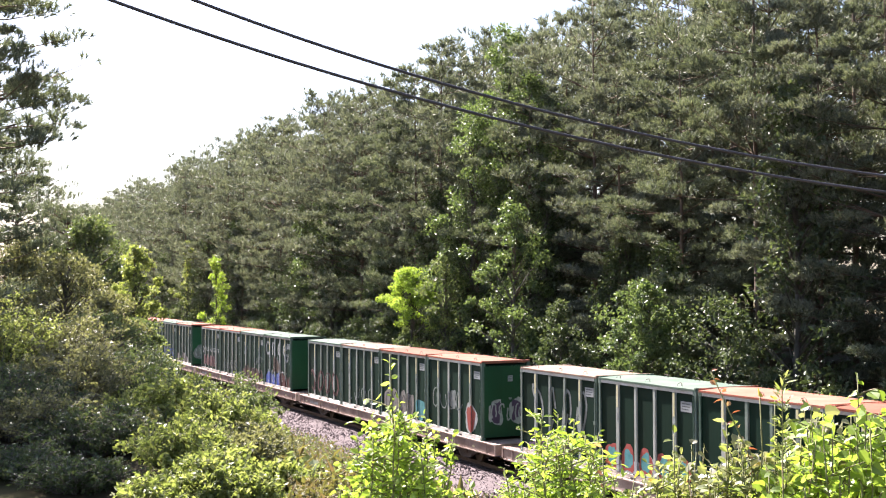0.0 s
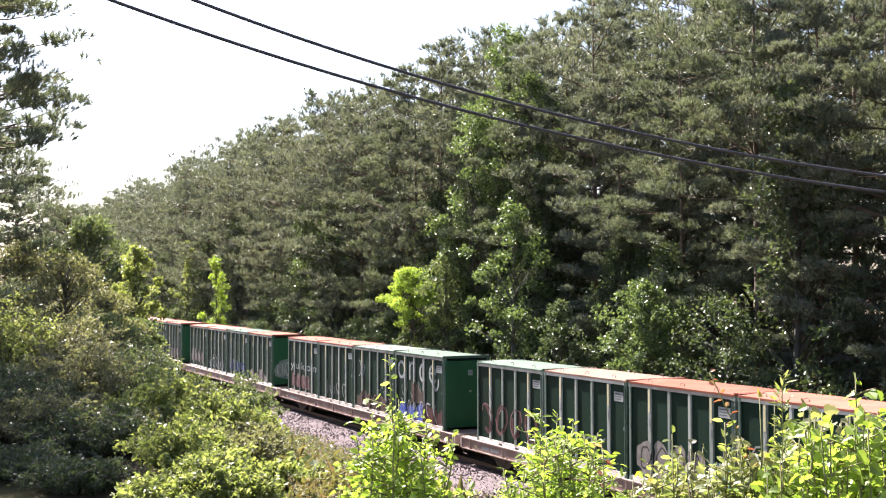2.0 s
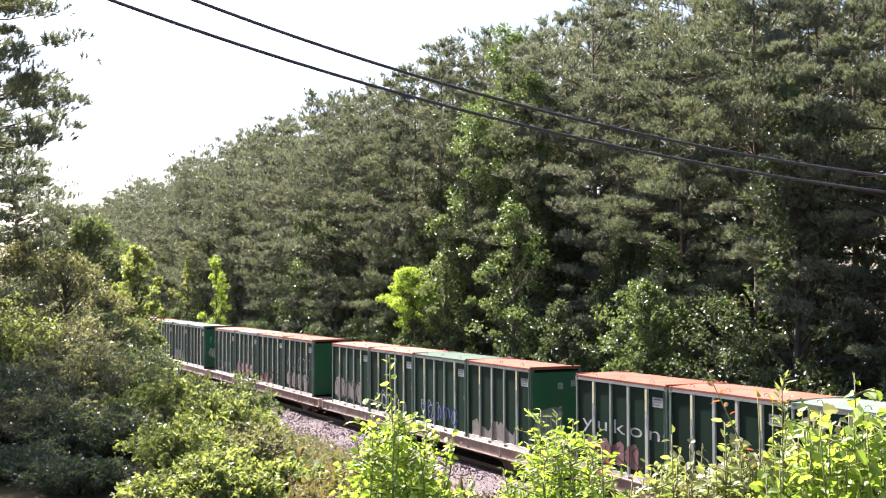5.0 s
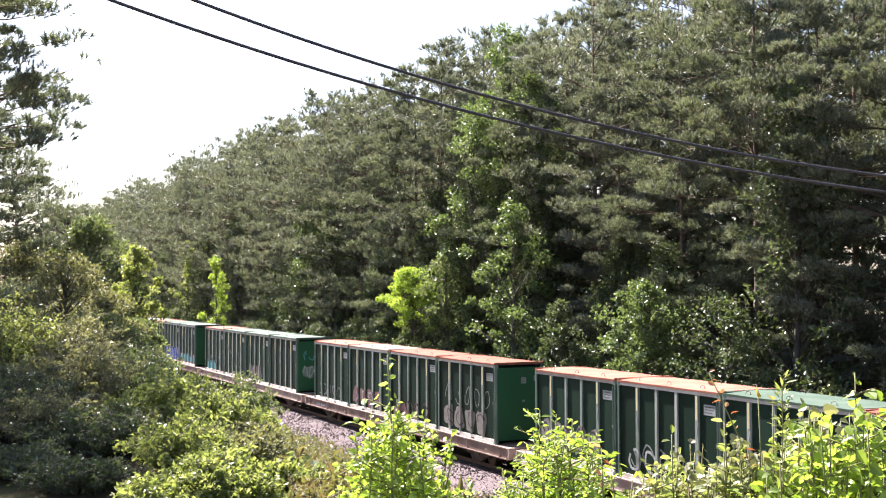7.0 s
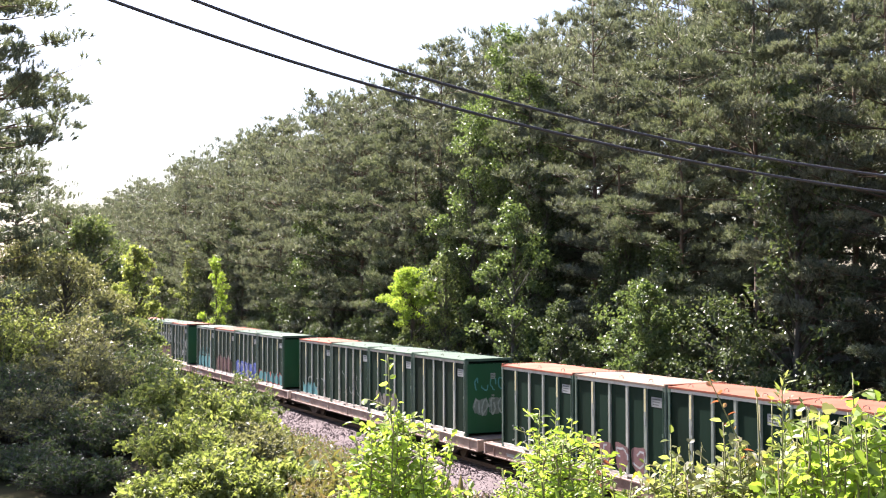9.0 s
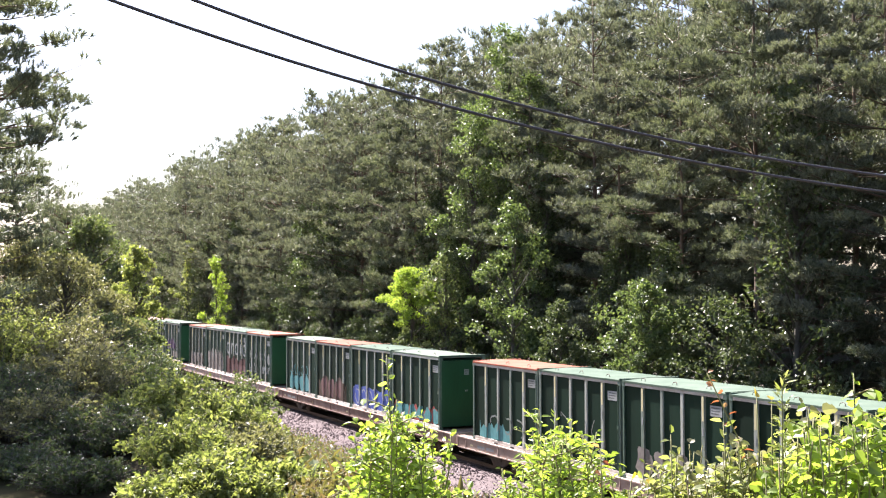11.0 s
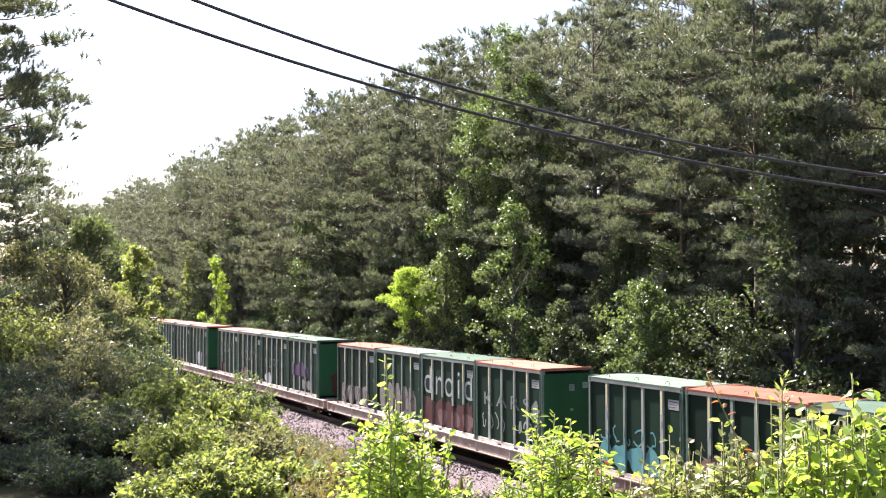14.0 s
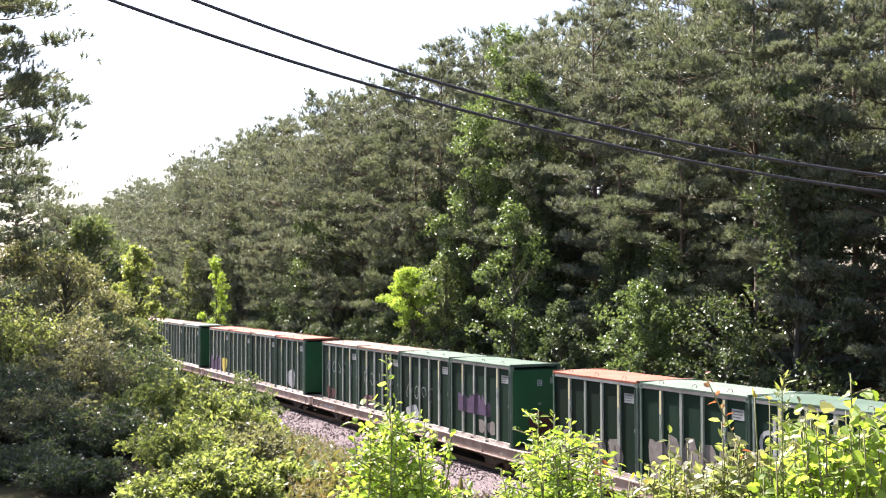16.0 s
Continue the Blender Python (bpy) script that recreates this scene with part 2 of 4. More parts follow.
def dome_tree(rng, height, spread, leaves, leaf):
    """A young tree with a bare stem and a feathery domed crown in drooping lobes."""
    t = np.linspace(0, 1, 6)
    wood = [tube(np.stack([0.2 * np.sin(t * 2), 0.1 * t, t * (height - 0.8)], 1), np.linspace(0.09, 0.02, 6), 6)]
    pts = []
    lobes = 50
    for i in range(lobes):
        a, q = rng.uniform(0, 6.283), rng.uniform(0, 1) ** 0.6
        r = spread * q * rng.uniform(0.75, 1.0)
        top = height - 0.35 - 2.1 * q ** 2.4 - (rng.uniform(0, 2.5) if i % 2 == 0 else 0.0)
        end = np.array([math.cos(a) * r * 0.85, math.sin(a) * r * 0.85, top])
        root = np.array([0.2, 0.1, height * rng.uniform(0.5, 0.72)])
        wood.append(tube([root, (root + end) / 2 + np.array([0, 0, 0.3]), end], [0.03, 0.02, 0.008], 4))
        n = leaves // lobes
        g = unit(rng, n) * (rng.uniform(0, 1, n) ** 0.5)[:, None] * np.array([0.62, 0.62, 0.3]) * rng.uniform(0.7, 1.15)
        g[:, 2] -= 0.35 * (g[:, 0] ** 2 + g[:, 1] ** 2)
        pts.append(end + g)
    return joined(wood), leaf_set(rng, np.concatenate(pts), leaf[0], leaf[1], up=0.5)


def shoot_bush(rng, height, spread, leaves, leaf, shoots=60):
    """A bush of many arching shoots with side twigs, the leaves set along them."""
    wood, pts, tow = [], [], []
    for i in range(shoots):
        a, q = rng.uniform(0, 6.283), rng.uniform(0.05, 1) ** 0.6
        r = spread * q
        tip = np.array([math.cos(a) * r, math.sin(a) * r, height * (1 - 0.36 * q ** 2) * rng.uniform(0.74, 1.08)])
        base = np.array([math.cos(a), math.sin(a), 0]) * spread * 0.18 * rng.uniform(0, 1)
        u = np.linspace(0, 1, 6)[:, None]
        path = base + (tip - base) * np.concatenate([u ** 1.3, u ** 1.3, u ** 0.85], 1) + rng.normal(0, 0.02 * spread, (6, 3)) * u
        wood.append(tube(path, np.linspace(0.011, 0.003, 6), 4))
        runs = [(path, 0.3)]
        for j in range(6):
            k = rng.uniform(0.35, 0.97)
            p = np.array([np.interp(k, u[:, 0], path[:, c]) for c in range(3)])
            b, ln = rng.uniform(0, 6.283), spread * rng.uniform(0.18, 0.42) * (1.2 - 0.6 * k)
            w = np.linspace(0, 1, 4)[:, None]
            tw = p + w * ln * np.array([math.cos(b), math.sin(b), rng.uniform(0.1, 0.8)]) - np.array([0, 0, 0.15 * ln]) * w * w
            wood.append(tube(tw, [0.005, 0.004, 0.003, 0.002], 3))
            runs.append((tw, 0.05))
        n = leaves // shoots
        share = np.array([3.0] + [1.2] * 6)
        for (pa, lo), k in zip(runs, (share / share.sum() * n).astype(int)):
            g = rng.uniform(lo, 1, k)
            at = np.stack([np.interp(g, np.linspace(0, 1, len(pa)), pa[:, c]) for c in range(3)], 1)
            pts.append(at + rng.normal(0, leaf[0] * 0.35, (k, 3)))
            d = pa[-1] - pa[0]
            tow.append(np.repeat((d / (np.linalg.norm(d) + 1e-9))[None] * 0.7, k, 0))
    return joined(wood), leaf_set(rng, np.concatenate(pts), leaf[0], leaf[1], toward=np.concatenate(tow))


def tree_thing(name, built, wood_mat, leaf_mat, label, category, group="", crown="crown"):
    top = thing(name, label, category, group)
    solid("trunk", *built[0], wood_mat, top, smooth=True)
    solid(crown, *built[1], leaf_mat, top)
    return top


def stand(proto, x, y, turn, size=1.0, tall=1.0, sink=0.15):
    k = proto.scale
    return copy_thing(proto, pose(x, y, ground_z(x, y) - sink, 0, 0, turn) @ Matrix.Diagonal((size / k.x, size / k.y, size * tall / k.z, 1)))


def build_forest():
    rng = np.random.default_rng(5)
    P_LABEL = "tall pine with grey-green needles in the wood beside the track"
    fronts, pines, backs, hazy, oaks, shrubs = [], [], [], [], [], []
    for i in range(4):
        h = (21.5, 22.3, 20.6, 21.8, 20.0, 21.0)[i]
        built = pine(rng, h, (5.0, 5.4, 4.6, 5.6, 4.6, 5.2)[i], 4300, (0.05, 0.1, 0.04, 0.12, 0.03, 0.07)[i], blade=(0.32, 0.058, 13), puff=1.45, dense=0.85)
        pines.append(tree_thing("pine_tree", built, BARK, (NEEDLES, NEEDLES_GREY)[i % 2], P_LABEL, "tree", "pines of the wood"))
    for i in range(4):
        h = (24.0, 23.4, 24.6, 23.0)[i]
        built = pine(rng, h, (5.0, 4.8, 5.4, 4.6)[i], 6600, (0.04, 0.03, 0.06, 0.03)[i], blade=(0.3, 0.052, 12), puff=1.5, dense=0.8)
        fronts.append(tree_thing("pine_tree", built, BARK, (NEEDLES, NEEDLES_GREY)[i % 2], P_LABEL, "tree", "pines of the wood"))
    # back rows take only the greyed needles, distance haze held in their colour
    for i in range(3):
        built = pine(rng, (22.0, 22.6, 21.3)[i], 5.6, 2200, 0.05, blade=(0.42, 0.078, 11), puff=1.5)
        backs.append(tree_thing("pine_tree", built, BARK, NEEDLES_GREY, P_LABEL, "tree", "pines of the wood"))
    for i in range(3):
        built = broadleaf(rng, (17.0, 14.0, 11.0)[i], (3.2, 3.0, 2.8)[i], 6000, (0.27, 0.185), 0.04, 90)
        oaks.append(tree_thing("broadleaf_tree", built, GREY_BARK, LEAF_DARK,
                               "broadleaf tree with dark glossy leaves at the edge of the wood", "tree", "broadleaf trees of the wood"))
    for i in range(3):
        built = broadleaf(rng, (6.0, 4.5, 5.0)[i], (2.3, 2.2, 1.9)[i], 3200, (0.23, 0.15), 0.0, 50)
        shrubs.append(tree_thing("understory_shrub", built, GREY_BARK, (LEAF_DARK, LEAF_DARK, LEAF_MID)[i],
                                 "dense shady shrub at the foot of the wood", "shrub", "shrubs below the wood", "foliage"))
    first = set()

    def put(proto, x, y, turn, size, tall=1.0):
        if proto not in first:
            first.add(proto)
            proto.matrix_basis = pose(x, y, ground_z(x, y) - 0.15, 0, 0, turn) @ Matrix.Diagonal((size, size, size * tall, 1))
            return proto
        return stand(proto, x, y, turn, size, tall)

    r = random.Random(11)
    for i in range(2):
        built = pine(rng, (22.0, 21.3)[i], 5.6, 1200, 0.05, blade=(0.55, 0.11, 9), puff=1.6, dense=0.85)
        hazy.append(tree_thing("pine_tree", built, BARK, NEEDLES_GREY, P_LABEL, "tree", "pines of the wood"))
    for kinds, y, step, size in ((pines, 13.5, 5.0, 1.03), (pines, 19.5, 6.0, 1.17), (backs, 26.5, 5.6, 1.26), (hazy, 33.0, 5.0, 1.31)):
        x = -15.0 - (y - 13.5) * 0.4
        while x > -340:
            near, mid = x > -90 and (y < 15 or x > -62 or y > 30), x > -140 and y < 30
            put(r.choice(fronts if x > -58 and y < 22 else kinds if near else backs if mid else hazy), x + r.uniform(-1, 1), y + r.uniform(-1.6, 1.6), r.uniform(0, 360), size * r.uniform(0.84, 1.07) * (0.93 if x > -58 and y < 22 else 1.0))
            x -= step * (1 if x > -110 else 1.3 if x > -180 else 1.9) * r.uniform(0.8, 1.2)
    x = -17.0
    while x > -230:
        put(r.choice(oaks), x, 10.5 + r.uniform(-1.0, 2.0), r.uniform(0, 360), r.uniform(0.55, 0.95))
        x -= r.uniform(5.0, 9.0) * (1 if x > -110 else 1.8)
    x = -14.0
    while x > -200:
        put(r.choice(shrubs), x, 8.2 + r.uniform(-0.5, 2.0), r.uniform(0, 360), r.uniform(0.6, 0.95))
        x -= r.uniform(2.4, 4.2) * (1 if x > -100 else 1.8)
    # trees that stand out from the wood
    for a, y, top_z, size, mat, name, label, leaves, start in (
            (-11.1, 7.4, 11.8, 1.7, LEAF_LIME, "sapling", "slender lime-green sapling at the edge of the wood", 4000, 0.2),
            (-12.6, 9.0, 14.0, 1.8, LEAF_BRIGHT, "sapling", "fresh green young tree at the edge of the wood", 4000, 0.25),
            (9.8, 7.4, 8.6, 2.1, LEAF_FRESH, "bush", "broad fresh green bush at the foot of the wood", 6500, 0.5),
            (3.4, 8.4, 13.5, 2.3, LEAF_FRESH, "broadleaf_tree", "young broadleaf tree with glossy light green leaves", 7000, 0.15),
            (0.3, 8.3, 10.8, 1.9, LEAF_MID, "broadleaf_tree", "young broadleaf tree with glossy green leaves", 5000, 0.15),
            (13.5, 8.0, 8.0, 2.4, LEAF_DARK, "bush", "glossy dark green bush at the foot of the wood", 4600, 0.1),
            (6.0, 7.4, 7.6, 1.9, LEAF_DARK, "bush", "glossy green bush at the foot of the wood", 4200, 0.1),
            (1.4, 10.2, 20.5, 3.0, LEAF_FRESH, "broadleaf_tree", "tall broadleaf tree with light green leaves among pines", 9500, 0.12),
            (4.3, 12.2, 22.5, 3.0, LEAF_FRESH, "broadleaf_tree", "tall broadleaf tree with light green leaves among pines", 9000, 0.2),
            (3.2, 12.5, 26.2, 2.6, LEAF_FRESH, "broadleaf_tree", "tall broadleaf tree that rises over the pines", 9500, 0.3),
            (-6.0, 11.5, 17.0, 2.4, LEAF_FRESH, "broadleaf_tree", "slim broadleaf tree among pines", 6000, 0.2)):
        b = radians(VIEW - a)
        d = (y - EYE.y) / math.cos(b)
        x = EYE.x - math.sin(b) * d
        h = top_z - ground_z(x, y)
        t = tree_thing(name, broadleaf(rng, h, size, leaves, (0.2, 0.13), start, 30 if name == "sapling" else 60, 0.55 if name == "sapling" else 0.95, 0.3), GREY_BARK, mat, label, "tree" if name != "bush" else "shrub", crown="crown" if name != "bush" else "foliage")
        t.location = (x, y, ground_z(x, y) - 0.1)
    y = 7.2
    x = EYE.x - math.tan(radians(VIEW + 1.67)) * (y - EYE.y)
    z = ground_z(x, y)
    t = tree_thing("sapling", dome_tree(rng, 9.95 - z, 2.35, 11000, (0.17, 0.085)), GREY_BARK, LEAF_LIME, "lime-green sapling with a feathery rounded crown beside the track", "tree")
    t.location = (x, y, z - 0.1)


# ---- near bank: trees, bushes, weeds ----


OVAL = ((0.0, 0.05), (0.3, 0.46), (0.7, 0.38), (1.0, 0.0))
HEART = ((0.0, 0.12), (0.14, 0.46), (0.42, 0.5), (0.6, 0.33), (0.74, 0.4), (1.0, 0.0))


def fine_leaves(rng, at, d, length, width, outline=OVAL, hang=0.0):
    """Near leaves with a midrib fold, a curve along their length and a short stalk."""
    n = len(at)
    d = d + unit(rng, n) * 0.75 - np.array([0, 0, hang])
    d /= np.linalg.norm(d, axis=1)[:, None]
    side = np.cross(d, unit(rng, n) * 1.1 + np.array([0, 0, 0.8]))
    side /= np.linalg.norm(side, axis=1)[:, None] + 1e-9
    up = np.cross(side, d)
    s = rng.uniform(0.5, 1.25, n)[:, None]
    L, W = length * s, width * s
    droop = rng.uniform(0.05, 0.35, n)[:, None]
    rows = []
    for u, w in outline:
        mid = at + d * L * (0.15 + u) - np.array([[0, 0, 1.0]]) * L * droop * u * u
        if w == 0:
            rows.append(mid)
        else:
            rows += [mid - side * W * w + up * W * w * 0.3, mid, mid + side * W * w + up * W * w * 0.3]
    v = np.stack(rows, 1).reshape(-1, 3)
    k = len(rows)
    quads = []
    for i in range(len(outline) - 2):
        for j in range(2):
            a = i * 3 + j
            quads += [(a, a + 1, a + 4), (a, a + 4, a + 3)]
    quads += [(k - 4, k - 3, k - 1), (k - 3, k - 2, k - 1)]
    f = (np.arange(n)[:, None, None] * k + np.array(quads)[None]).reshape(-1, 3)
    return v, f


SWAY = []


def leafy_stems(name, label, category, stems, leaf, mat, seed, spacing=0.055, group="", twigs=9, outline=OVAL, hang=0.0):
    """A plant of arching stems with side twigs and alternate leaves. stems: base x, y and tip x, y, z."""
    rng = np.random.default_rng(seed)
    top = thing(name, label, category, group)
    bx, by = stems[0][0], stems[0][1]
    o = np.array([bx, by, ground_z(bx, by)])
    pts, dirs = [], []
    for x0, y0, x1, y1, z1 in stems:
        z0 = ground_z(x0, y0) - 0.05
        t = np.linspace(0, 1, 8)
        wig = rng.normal(0, 0.02, (8, 3)) * (t * (1 - t) * 4)[:, None]
        path = np.stack([x0 + (x1 - x0) * t ** 1.4, y0 + (y1 - y0) * t ** 1.4, z0 + (z1 - z0) * t], 1) + wig - o
        ln = z1 - z0
        wood = [tube(path, np.linspace(0.009, 0.0025, 8), 5)]
        runs = [(path, 0.3)]
        for q in range(twigs):
            u = rng.uniform(0.25, 0.95)
            p = np.array([np.interp(u, t, path[:, i]) for i in range(3)])
            a = rng.uniform(0, 6.28)
            tl = ln * rng.uniform(0.1, 0.26) * (1.35 - u)
            w = np.linspace(0, 1, 5)
            tp = p + np.stack([np.cos(a) * w * tl, np.sin(a) * w * tl, (0.55 * w - 0.15 * w * w) * tl], 1)
            wood.append(tube(tp, np.linspace(0.004, 0.0015, 5), 4))
            runs.append((tp, 0.0))
        solid("stem", *joined(wood), STEM, top, smooth=True)
        for path_, lo in runs:
            seg = np.linalg.norm(np.diff(path_, axis=0), axis=1).sum()
            m = max(3, int(seg * (1 - lo) / spacing))
            u = np.linspace(lo, 1, m)
            g = np.linspace(0, 1, len(path_))
            p = np.stack([np.interp(u, g, path_[:, i]) for i in range(3)], 1)
            tang = path_[-1] - path_[0]
            tang = tang / (np.linalg.norm(tang) + 1e-9)
            a = np.arange(m) * 2.4 + rng.uniform(0, 6)
            d = np.stack([np.cos(a), np.sin(a), np.full(m, 0.25)], 1) + tang * 0.35
            pts.append(p)
            dirs.append(d / np.linalg.norm(d, axis=1)[:, None])
    v, f = fine_leaves(rng, np.concatenate(pts), np.concatenate(dirs), *leaf, outline, hang)
    solid("foliage", v, f, mat, top)
    top.location = o
    SWAY.append((top, o, seed * 0.7))
    return top


def build_bank():
    rng = np.random.default_rng(21)
    # pines at the edge of the bank
    for a, r, top_z, spread, tufts, label in ((-23.0, 31, 21.5, 2.9, 9000, "dark pine that leans over the bank"),
                                              (-26.6, 19, 20.5, 3.0, 5000, "tall pine beside the path"),
                                              (-20.4, 50, 14.4, 3.0, 2400, "young pine on the bank"),
                                              (-18.2, 42, 11.4, 2.3, 2200, "young grey-green pine among bushes")):
        x, y = spot(a, r)
        z = ground_z(x, y)
        t = tree_thing("pine_tree", pine(rng, top_z - z, spread, tufts, 0.05, blade=(0.19, 0.025, 17), puff=0.8, dense=1.7, pads=2.6), BARK, NEEDLES, label, "tree")
        t.location = (x, y, z - 0.1)
    # leafy trees and tall bushes farther down the bank
    for a, r, top_z, spread, leaves, mat, label in (
            (-16.8, 41, 11.0, 2.4, 13000, LEAF_MID, "leafy young tree, its sunlit rim put in as yellow-green leaf colour"),
            # narrow brighter tree at the right edge: sunlit rim put into leaf colour
            (-15.5, 38, 9.9, 1.35, 8000, LEAF_BRIGHT, "leafy young tree, its sunlit rim put in as yellow-green leaf colour"),
            (-19.6, 33, 9.9, 2.2, 8000, LEAF_MUTED, "tall leafy bush on the bank"),
            (-17.6, 31, 9.4, 2.0, 9000, LEAF_MUTED, "tall leafy bush on the bank"),
            (-16.3, 30, 8.4, 1.4, 7000, LEAF_MUTED, "leafy bush on the bank"),
            (-17.2, 24, 8.0, 1.4, 6500, LEAF_MID, "leafy bush on the bank"),
            (-21.4, 17, 8.6, 1.0, 6000, LEAF_BRIGHT, "sunlit leafy bush on the bank"),
            (-19.4, 18, 8.3, 1.3, 6000, LEAF_MUTED, "muted leafy bush on the bank"),
            (-17.6, 16, 7.85, 1.0, 5000, LEAF_MUTED, "muted leafy bush on the bank"),
            # LEAF_DARK on this bank: the shade is put into the leaf colour
            (-15.8, 17, 7.7, 1.0, 5000, LEAF_DARK, "leafy bush on the bank, shade put into its dark leaves"),
            (-20.8, 12.5, 7.75, 0.85, 4500, LEAF_DARK, "leafy bush on the bank, shade put into its dark leaves"),
            (-18.9, 12.0, 7.55, 0.8, 4500, LEAF_MUTED, "muted leafy bush on the bank"),
            (-17.0, 11.5, 7.4, 0.8, 4000, LEAF_DARK, "leafy bush on the bank, shade put into its dark leaves"),
            (-20.0, 10.5, 7.15, 0.55, 2500, LEAF_DARK, "low bush on the bank, shade put into its dark leaves"),
            (-17.6, 9.8, 7.15, 0.5, 2500, LEAF_DARK, "low bush on the bank, shade put into its dark leaves"),
            (-15.3, 34, 7.6, 1.0, 5000, LEAF_MID, "leafy bush above the track"),
            (-14.5, 24, 6.9, 1.0, 5000, LEAF_DARK, "leafy bush on the bank, shade put into its dark leaves")):
        x, y = spot(a, r)
        z = ground_z(x, y)
        lf = min(0.12, max(0.04, 0.003 * r))
        if r > 22:
            built = broadleaf(rng, top_z - z, spread, int(leaves * 1.2), (lf, lf * 0.64), 0.0, 90, shape=0.85, clump=0.2)
        else:
            built = shoot_bush(rng, top_z - z, spread * 1.1, int(leaves * 2.2), (lf, lf * 0.6), 80)
        t = tree_thing("bush", built, GREY_BARK, mat, label, "shrub", "bushes on the bank", "foliage")
        t.location = (x, y, z - 0.1)
    # sunlit bushes nearer by
    for a, r, top_z, spread, leaves, mat in (
            (-13.3, 12.5, 7.66, 0.65, 5000, LEAF_BRIGHT), (-11.7, 12.0, 7.5, 0.55, 4200, LEAF_BRIGHT), (-14.4, 11.8, 7.25, 0.5, 3600, LEAF_MUTED),
            (-10.3, 15.0, 7.45, 0.6, 4500, LEAF_MID), (-12.6, 10.2, 7.36, 0.55, 4200, LEAF_BRIGHT), (-9.9, 11.5, 7.2, 0.5, 3800, LEAF_MUTED),
            (-9.2, 13.5, 7.1, 0.36, 3600, LEAF_BRIGHT), (-11.2, 9.2, 7.25, 0.42, 3400, LEAF_BRIGHT), (-7.9, 10.5, 6.95, 0.28, 3200, LEAF_BRIGHT),
            (-5.4, 9.5, 7.02, 0.4, 2400, WEED), (-13.4, 9.0, 7.1, 0.4, 3000, LEAF_BRIGHT), (-9.6, 9.0, 7.12, 0.34, 2800, LEAF_BRIGHT),
            (-6.6, 8.4, 7.1, 0.3, 1800, WEED), (-5.2, 15.0, 6.2, 0.6, 3000, WEED), (-9.6, 16.0, 6.7, 0.42, 3500, LEAF_MID), (-12.2, 11.0, 7.0, 0.35, 900, LEAF_RED)):
        x, y = spot(a, r)
        z = ground_z(x, y)
        built = shoot_bush(rng, top_z - z, spread * 1.15, int(leaves * 1.5), (0.052, 0.031), 60)
        t = tree_thing("bush", built, STEM, mat, "bright leafy bush on the bank above the track", "shrub", "bushes on the bank", "foliage")
        t.location = (x, y, z - 0.05)
    # weeds and low growth on the bank
    n = 64000
    x = -8 - 90 * rng.uniform(0, 1, n) ** 1.3
    y = rng.uniform(-21, -2.3, n)
    z = np.array([ground_z(p, q) for p, q in zip(x, y)])
    at = np.stack([x, y, z + rng.uniform(0, 0.55, n) ** 1.3], 1)
    v, f = leaf_set(rng, at[: n // 2], 0.22, 0.06, toward=np.array([0, 0, 0.9]))
    tagged(solid("weeds", v, f, WEED), "olive and brown weeds beside the ballast", "weeds", kind="stuff")
    v, f = leaf_set(rng, at[n // 2:], 0.16, 0.1)
    tagged(solid("low_growth", v, f, LEAF_MID), "low green growth on the bank", "ground cover", kind="stuff")


